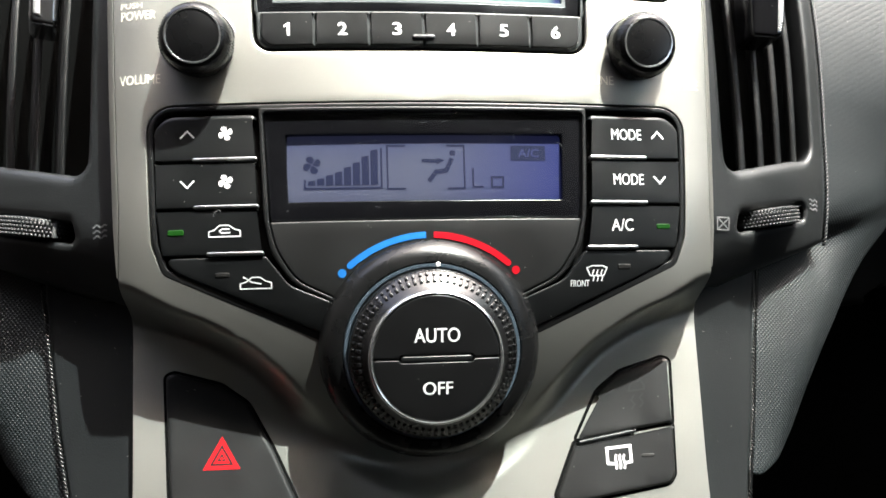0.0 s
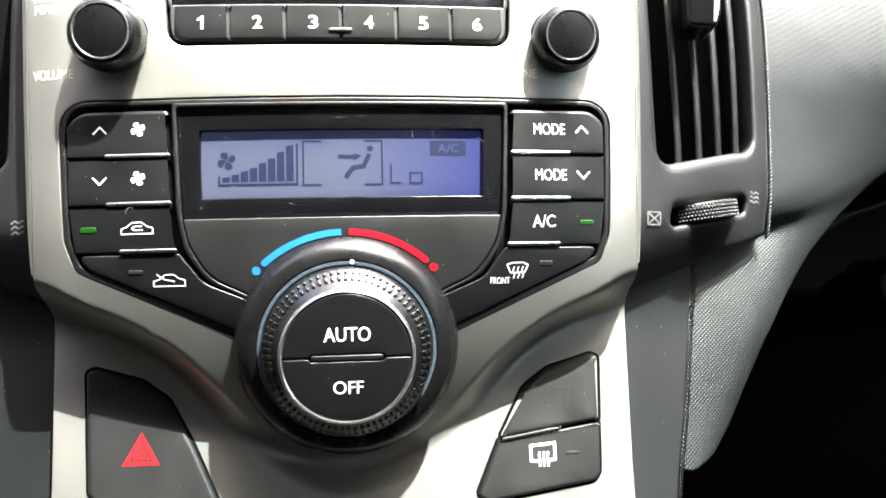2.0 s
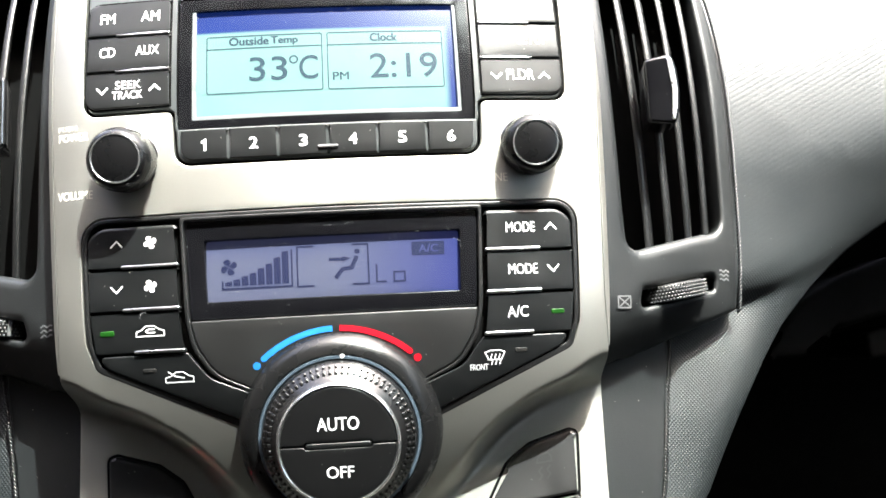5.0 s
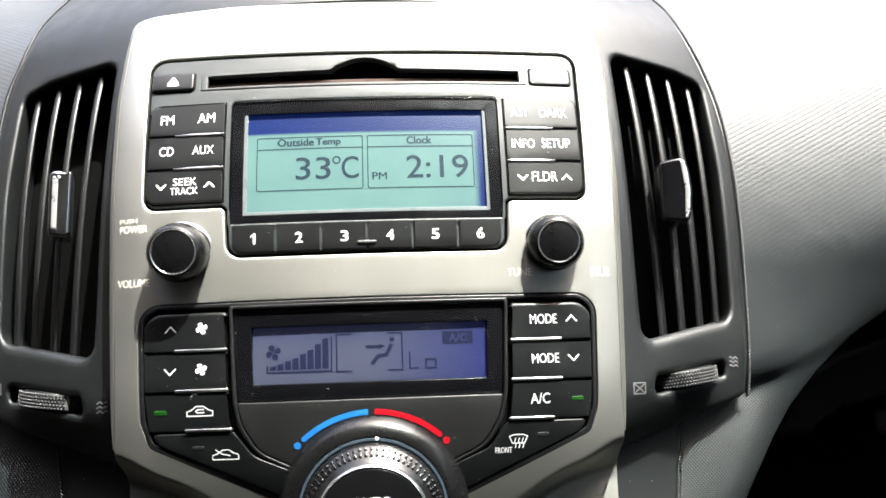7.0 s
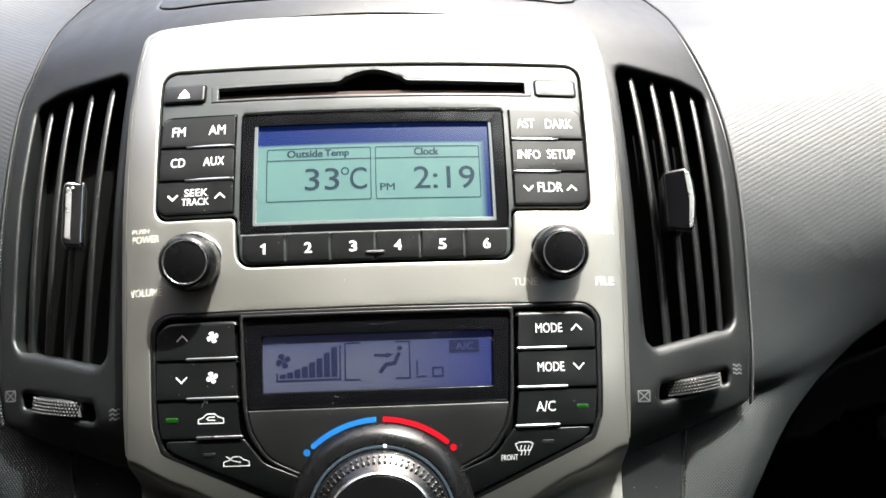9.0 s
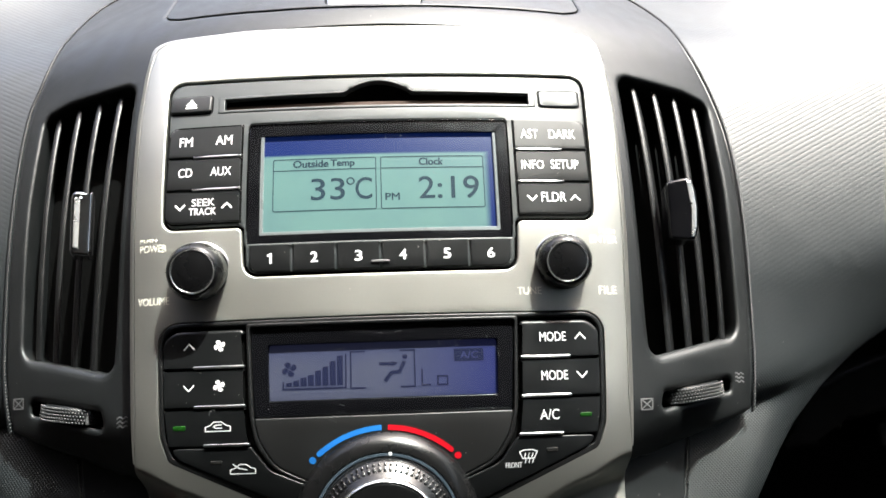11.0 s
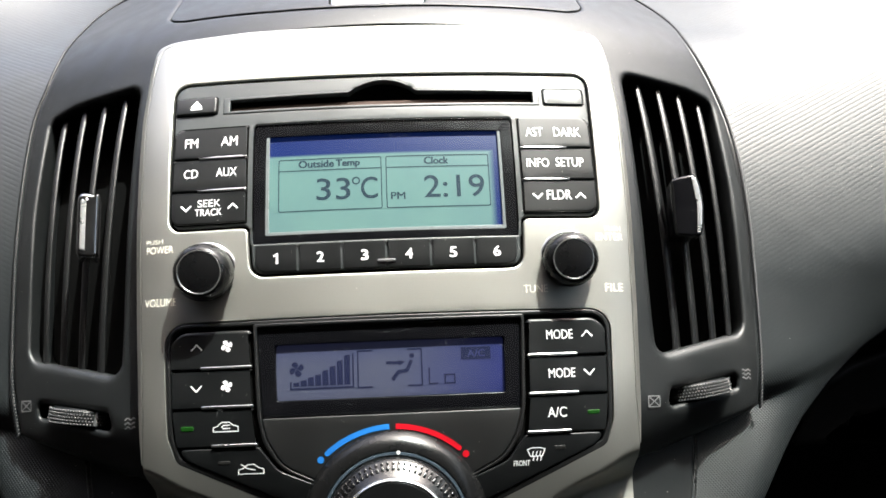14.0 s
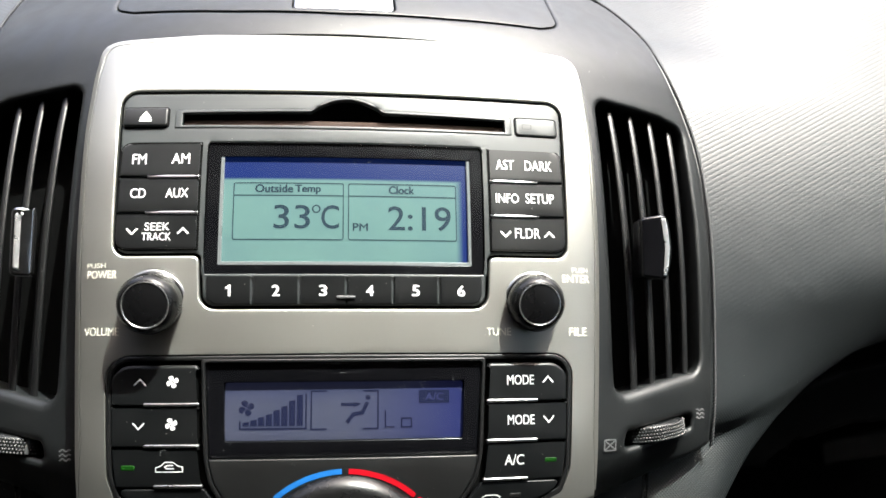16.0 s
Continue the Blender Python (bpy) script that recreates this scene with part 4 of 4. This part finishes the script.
part("shell", panel(ARCH, bez, [VENT, mirror(VENT), POCKET, mirror(POCKET), grown(LID, 0.5)], 0.0, lips, 26.0, 5.0), SKIN, surround)
part("lid", panel(LID, bez, [LATCH], 0.0, 0.5, 6.0, 6.0), SKIN, surround, "dark grey storage lid")
part("latch_pocket", panel(grown(LATCH, 1.6), bez, (), 7.5, 0.3, 2.0, 8.0), PIT, surround)
part("latch", panel(box2(-24.4, 128.8, 20.8, 144.4, 1.8), bez, (), 1.2, 1.2, 4.0, 4.0), SATIN, surround, "bright satin metal latch")
for side in (-1, 1):
    marks = stroke(box2(108.7, -65.6, 114.3, -61.1, 0.2), 0.55, True) + stroke([(109.1, -65.2), (113.9, -61.5)], 0.55) + stroke([(109.1, -61.5), (113.9, -65.2)], 0.55)
    waves = []
    for k in range(3):
        waves += stroke([(160.0 + 5.2 * i / 12, -54.4 + 1.8 * k + 0.40 * math.sin(i * 0.95)) for i in range(13)], 0.6)
    if side < 0:
        marks, waves = [mirror(q) for q in marks], [mirror(q) for q in waves]
        shut, flow = (-53, 10), (53, -10.5)
        marks = [[(x + shut[0], z + shut[1]) for x, z in q] for q in marks]
        waves = [[(x + flow[0], z + flow[1]) for x, z in q] for q in waves]
    bm = shapes(marks, bez, -0.35)
    part("closed_mark", bm, SHINE_AND_LINT, surround)
    part("open_mark", shapes(waves, bez, -0.35), SHINE_AND_LINT, surround)


def slat_bm(x_top, z_top, x_bot, z_bot):
    """One curved upright vent blade with a rounded front edge."""
    bm = bmesh.new()
    n, rows = 22, []
    section = [(-1.25, 14.0)] + [(-1.35 * math.cos(math.pi * k / 10), 1.4 - 0.85 * math.sin(math.pi * k / 10)) for k in range(11)] + [(1.25, 14.0)]
    for i in range(n + 1):
        f = i / n
        x, z = x_bot + (x_top - x_bot) * f, z_bot + (z_top - z_bot) * f
        y = bez(x * MM, z * MM) + (4.2 + 1.5 * abs(2 * f - 1) ** 4) * MM
        lean = 0.40 if x > 0 else -0.40
        rows.append([bm.verts.new(((x + sx + lean * sy) * MM, y + sy * MM, z * MM)) for sx, sy in section])
    for a, b in zip(rows, rows[1:]):
        for k in range(len(section) - 1):
            bm.faces.new((a[k], a[k + 1], b[k + 1], b[k]))
    for r in (rows[0], rows[-1]):
        bm.faces.new(r)
    bmesh.ops.recalc_face_normals(bm, faces=bm.faces[:])
    return bm


BLADES = [(122.6, 89.0, 126.4, -40.8), (134.2, 89.0, 136.8, -38.6), (145.8, 88.0, 147.0, -36.4), (157.6, 85.8, 156.8, -34.2)]
for side in (-1, 1):
    vent = thing("air_vent", "black slatted air vent with sliding tab and thumbwheel", "air vent", "dashboard air vents")
    x0, x1 = (108, 170) if side > 0 else (-170, -108)
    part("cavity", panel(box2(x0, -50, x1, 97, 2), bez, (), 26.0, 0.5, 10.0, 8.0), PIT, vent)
    for xt, zt, xb, zb in BLADES:
        part("slat", slat_bm(side * xt, zt, side * xb, zb), SLAT, vent)
    # sliding tab
    cx = 132.4 if side > 0 else -126.8
    y = 0.0185 if side > 0 else 0.0150
    m = pose(cx * MM, y, 0.0205, 4, 0, -10 if side > 0 else 18)
    if side > 0:
        form = rounded([(-6.2, -12.8), (4.8, -14.4), (6.6, -8), (7.2, 0), (6.6, 8), (4.8, 14.4), (-6.2, 12.8)], [2, 3, 4, 6, 4, 3, 2])
        shine = rounded([(4.5, -12.4), (5.6, -8), (6.3, 0), (5.6, 8), (4.5, 12.4), (2.6, 12.6), (4.1, 0), (3.2, -12.4)], [0.5, 1, 3, 1, 0.5, 0.5, 3, 0.5])
    else:
        form = rounded([(-4.4, -13.4), (4.4, -14.2), (4.6, 14.2), (-4.4, 13.4)], [2.5, 1.5, 1.5, 2.5])
        shine = rounded([(-3.2, -11.0), (-0.3, -11.4), (0.1, 11.6), (-3.2, 11.2)], [1.2, 0.6, 0.6, 1.2])
    bend = 16 if side > 0 else 26

    def bow(x, z):
        return bend * x * x

    tab = part("sliding_tab", panel(form, bow, (), 0.0, 1.5, 20.0, 3.0), GLOSSY if side > 0 else DUSK, vent, "gloss black sliding tab" if side > 0 else "dark chrome sliding tab", m)
    part("chrome_strip", panel(shine, bow, (), -0.5, 0.4 if side > 0 else 0.9, 2.0, 2.0), BRIGHT, tab, "bright chrome strip")
    # thumbwheel in its pocket
    px = 138.3 * side
    slope = 7.5 * side
    wm = pose(px * MM * (0.982 if side > 0 else 0.976), bez(px * MM, -0.0585) + 0.0122, -0.0588, 0, -slope, 24 * side)
    wheel = part("thumbwheel", lathe([(0, -3.6), (15.4, -3.6), (16.6, -2.6), (16.9, -1.0), (16.9, 1.0), (16.6, 2.6), (15.4, 3.6), (0, 3.6)], 72, pose(0, 0, 0, 90, 0, 0)), BLACK, vent, "knurled black thumbwheel", wm)
    studs = bmesh.new()
    for row in range(5):
        for k in range(-14, 15):
            a = k * 4.4 + (2.2 if row % 2 else 0)
            block(-0.00036, 0.00036, -0.0177, -0.0166, -0.00036, 0.00036, 0.00015, studs, pose(0, 0, (row - 2) * 0.00135, 0, 0, a))
    tagged(part("knurl", studs, STUD, wheel), "", "", "", "stuff")
    if side < 0:
        part("end_rib", block(-0.0008, 0.0008, -0.0182, -0.0160, -0.0032, 0.0032, 0.0004, None, pose(0, 0, 0, 0, 0, 50)), STUD, wheel)
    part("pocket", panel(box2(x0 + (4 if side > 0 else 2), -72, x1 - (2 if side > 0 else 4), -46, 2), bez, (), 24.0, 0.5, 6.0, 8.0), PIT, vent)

# ---- dashboard sides ----
SEAM = [(136.3, -78), (135.8, -84), (132.6, -106), (128.0, -132.4), (122.3, -156.6), (113.2, -206)]


def rope(points, F, radius, pitch, parent, name, off=0.0, mat=PIPING):
    """A twisted piping laid along a line on a surface."""
    pts = [Vector((x * MM, F(x * MM, z * MM) + off * MM, z * MM)) for x, z in points]
    bm, run, beads = bmesh.new(), 0.0, []
    for a, b in zip(pts, pts[1:]):
        length = (b - a).length
        while run < length:
            beads.append((a.lerp(b, run / length), (b - a).normalized()))
            run += pitch * MM
        run -= length
    for p, d in beads:
        q = (d + Vector((0.45, 0, 0.0)).cross(d).cross(Vector((0, 1, 0))) * 0.9 + Vector((0.6, 0, 0))).normalized().to_track_quat("Z", "Y").to_matrix().to_4x4()
        bmesh.ops.create_icosphere(bm, subdivisions=1, radius=1.0, matrix=Matrix.Translation(p) @ q @ Matrix.Diagonal((radius * MM, radius * MM, pitch * 1.15 * MM, 1)))
    return tagged(part(name, bm, mat, parent, "", None, 180), "", "", "", "stuff")


dash = thing("dashboard", "dark grey soft-skinned car dashboard", "dashboard")


def rise(x, z):
    """How the soft skin leans back towards the windscreen: like the surround beside it, less steeply farther out."""
    far = ease(0.175, 0.26, x)
    return top(min(z, 0.118)) + 0.001 * ease(0.09, 0.12, z) + (top(max(z, 0.118)) - top(0.118)) * (1 - far) + 0.62 * max(0.0, z - 0.118) * far


OUTER_Z = [-0.25, -0.2, -0.153, -0.126, -0.107, -0.091, -0.0735, -0.057, -0.041, -0.026, 0.02, 0.2]
OUTER_X = [0.105, 0.115, 0.143, 0.1604, 0.1724, 0.1832, 0.1968, 0.2144, 0.2356, 0.262, 0.42, 1.04]


def outer_edge(z):
    return sum(float(np.interp(z + 0.003 * k, OUTER_Z, OUTER_X)) for k in range(-5, 6)) / 11


def turn_under(x, z):
    """How far the skins roll away towards their outer edge."""
    slope = (outer_edge(z + 0.006) - outer_edge(z - 0.006)) / 0.012
    across = (outer_edge(z) - abs(x)) / math.sqrt(1 + slope * slope)
    width = 0.010 + 0.034 * ease(-0.11, 0.0, z)
    return 0.45 * width * max(0.0, 1 - across / width) ** 2


def deep(x, z):
    """The skin beside the surround: tucked in behind its piped edge, folded in below that, rolled under at its outer edge."""
    x = abs(x)
    upper = 0.0592 + 0.15 * (x - 0.174) + rise(x, z)
    lower = float(np.interp(x, [0.0, 0.1, 0.134, 0.15, 0.17, 0.19, 0.21, 0.235, 0.26, 0.4], [0.038, 0.038, 0.0475, 0.0535, 0.0600, 0.0640, 0.0664, 0.0692, 0.0721, 0.0931]))
    lower += lean(z) * (1 - ease(0.12, 0.165, x))
    below = float(np.interp(x, [0.13, 0.168, 0.19, 0.215, 0.25], [-0.076, -0.066, -0.0595, -0.050, -0.034])) - z
    fold = 0.0065 * (1 - ease(0.166, 0.208, x)) * max(0.0, 1 - (below / 0.045 if below > 0 else -below / 0.014)) ** 2
    s = ease(-0.006, 0.004, below)
    return upper * (1 - s) + lower * s + fold + turn_under(x, z)


def under(x, z):
    """The lower skin, which runs into the upper one away from the stack."""
    base = float(np.interp(abs(x), [0.0, 0.1, 0.134, 0.17, 0.26, 0.4], [0.0330, 0.0330, 0.0450, 0.0550, 0.0735, 0.0945]))
    return base + lean(z) * (1 - ease(0.12, 0.165, abs(x))) + turn_under(x, z)


for side in (-1, 1):
    flip = (lambda p: p) if side > 0 else mirror
    pad = rounded([(134.8, -68), (135.0, -84), (131.8, -106), (127.2, -132.2), (121.6, -156.3), (129, -158), (141, -153), (151, -143), (160.4, -126), (172.4, -107), (183.2, -91), (196.8, -73.5),
                   (214.4, -57), (235.6, -41), (262, -26), (420, 20), (640, 84), (640, 420), (0.5, 420), (0.5, 200.6), (45.2, 196.5), (88.1, 184.4), (117.9, 162.9), (135.3, 139.6),
                   (148, 119), (161, 98), (168, 69.5), (170, 40), (170, 0), (168, -40), (160, -64)], [0, 0, 0, 0, 3, 6, 10] + [0] * 24)
    fine = (132, 250, -80, -20, 1.5) if side > 0 else (-250, -132, -80, -20, 1.5)
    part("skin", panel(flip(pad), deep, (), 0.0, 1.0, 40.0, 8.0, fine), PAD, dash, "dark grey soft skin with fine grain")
    strip = rounded([(96, -213), (112.2, -206), (121.7, -156.6), (127.4, -132.4), (132.0, -106), (135.2, -84), (135.6, -58), (99, -70)], 0)
    part("side_strip", panel(flip(strip), under, (), 0.5, 1.2, 30.0, 8.0), STRIP, dash, "smooth slate grey trim strip")
    edge = EDGE_R if side > 0 else EDGE_L
    seam = [(x + 1.0 * side, z) for x, z in edge[:4]] + [(x + 1.1 * side, z) for x, z in edge[4:]]
    dense = []
    for (xa, za), (xb, zb) in zip(seam, seam[1:]):
        dense += [(xa + (xb - xa) * k / 6, za + (zb - za) * k / 6) for k in range(6)]
    rope(dense, bez, 0.8, 1.6, dash, "piping", 0.0)
    rope([(side * x, z) for x, z in SEAM], under, 0.5, 1.5, dash, "stitching", 0.1, RUBBER)

# ---- steering column cover in the shade below the dash ----
column = thing("steering_column_cover", "rounded steering column cover, near-black for deep shade", "column cover")
COLUMN = rounded([(212, -90), (219, -78), (238, -60), (262, -48), (300, -37), (420, -22), (420, -64), (300, -68), (262, -76), (238, -90)], [2, 0, 0, 0, 0, 6, 6, 0, 0, 3])
part("upper_shell", panel(COLUMN, lambda x, z: 0.128 + 0.25 * (x - 0.2), (), 0.0, 4.0, 60.0, 6.0), SHADE_TRIM, column)
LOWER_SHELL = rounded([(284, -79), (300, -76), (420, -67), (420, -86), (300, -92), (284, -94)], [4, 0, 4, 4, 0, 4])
part("lower_shell", panel(LOWER_SHELL, lambda x, z: 0.140 + 0.25 * (x - 0.2), (), 0.0, 3.0, 50.0, 6.0), SHADE_TRIM, column)

# ---- unseen cabin round the camera, added to block and tint light ----
def slab(name, x0, x1, y0, y1, z0, z1, mat, label, category="car interior"):
    mesh = bpy.data.meshes.new(name)
    bm = block(x0, x1, y0, y1, z0, z1, 0.01 if min(x1 - x0, y1 - y0) > 0.02 else 0.001)
    bm.to_mesh(mesh)
    bm.free()
    mesh.materials.append(mat)
    ob = new(name, mesh)
    return tagged(finish(ob), label, category, "", "structure")


slab("ceiling", -0.75, 0.75, -2.2, 0.02, 1.47, 1.51, CLOTH, "unseen grey car roof, blocks light from overhead")
slab("floor", -0.75, 0.75, -2.2, 1.1, 0.28, 0.32, SHADE_TRIM, "unseen near-black car floor, keeps bounced light low")
slab("wall_rear", -0.75, 0.75, -2.25, -2.2, 0.3, 1.2, BOUNCE_BROWN, "unseen brown rear wall, tints the bounced light")
slab("wall_rear_window", -0.75, 0.75, -2.228, -2.222, 1.2, 1.5, BRONZE, "unseen bronze pane, dims light from behind")
slab("wall_front", -0.75, 0.75, 1.05, 1.1, 0.3, 1.05, DOOR, "unseen dark wall under the windscreen opening")
for side, name in ((-1, "wall_left"), (1, "wall_right")):
    x0, x1 = sorted((0.75 * side, 0.79 * side))
    slab(name, x0, x1, -2.2, 1.1, 0.3, 1.22, DOOR, "unseen dark side wall, blocks light from the side")
    slab(name + "_pillar", x0, x1, -1.12, -0.98, 1.22, 1.5, DOOR, "unseen dark pillar between the side panes")
    slab(name + "_quarter", x0, x1, -2.2, -1.9, 1.22, 1.5, DOOR, "unseen dark rear side wall")
    mid = 0.77 * side
    slab(name + "_window", mid - 0.003, mid + 0.003, -0.98, 0.5, 1.22, 1.5, TINT if side < 0 else CLEAR, "unseen dark pane, holds back light from the left" if side < 0 else "unseen clear pane, lets light in from the right")
    slab(name + "_rear_window", mid - 0.003, mid + 0.003, -1.9, -1.12, 1.22, 1.5, TINT, "unseen dark rear side pane, holds back light")
slab("wall_knee", -0.7, 0.7, 0.16, 0.2, 0.3, 0.80, SHADE_TRIM, "knee panel under the dashboard, near-black for shade")
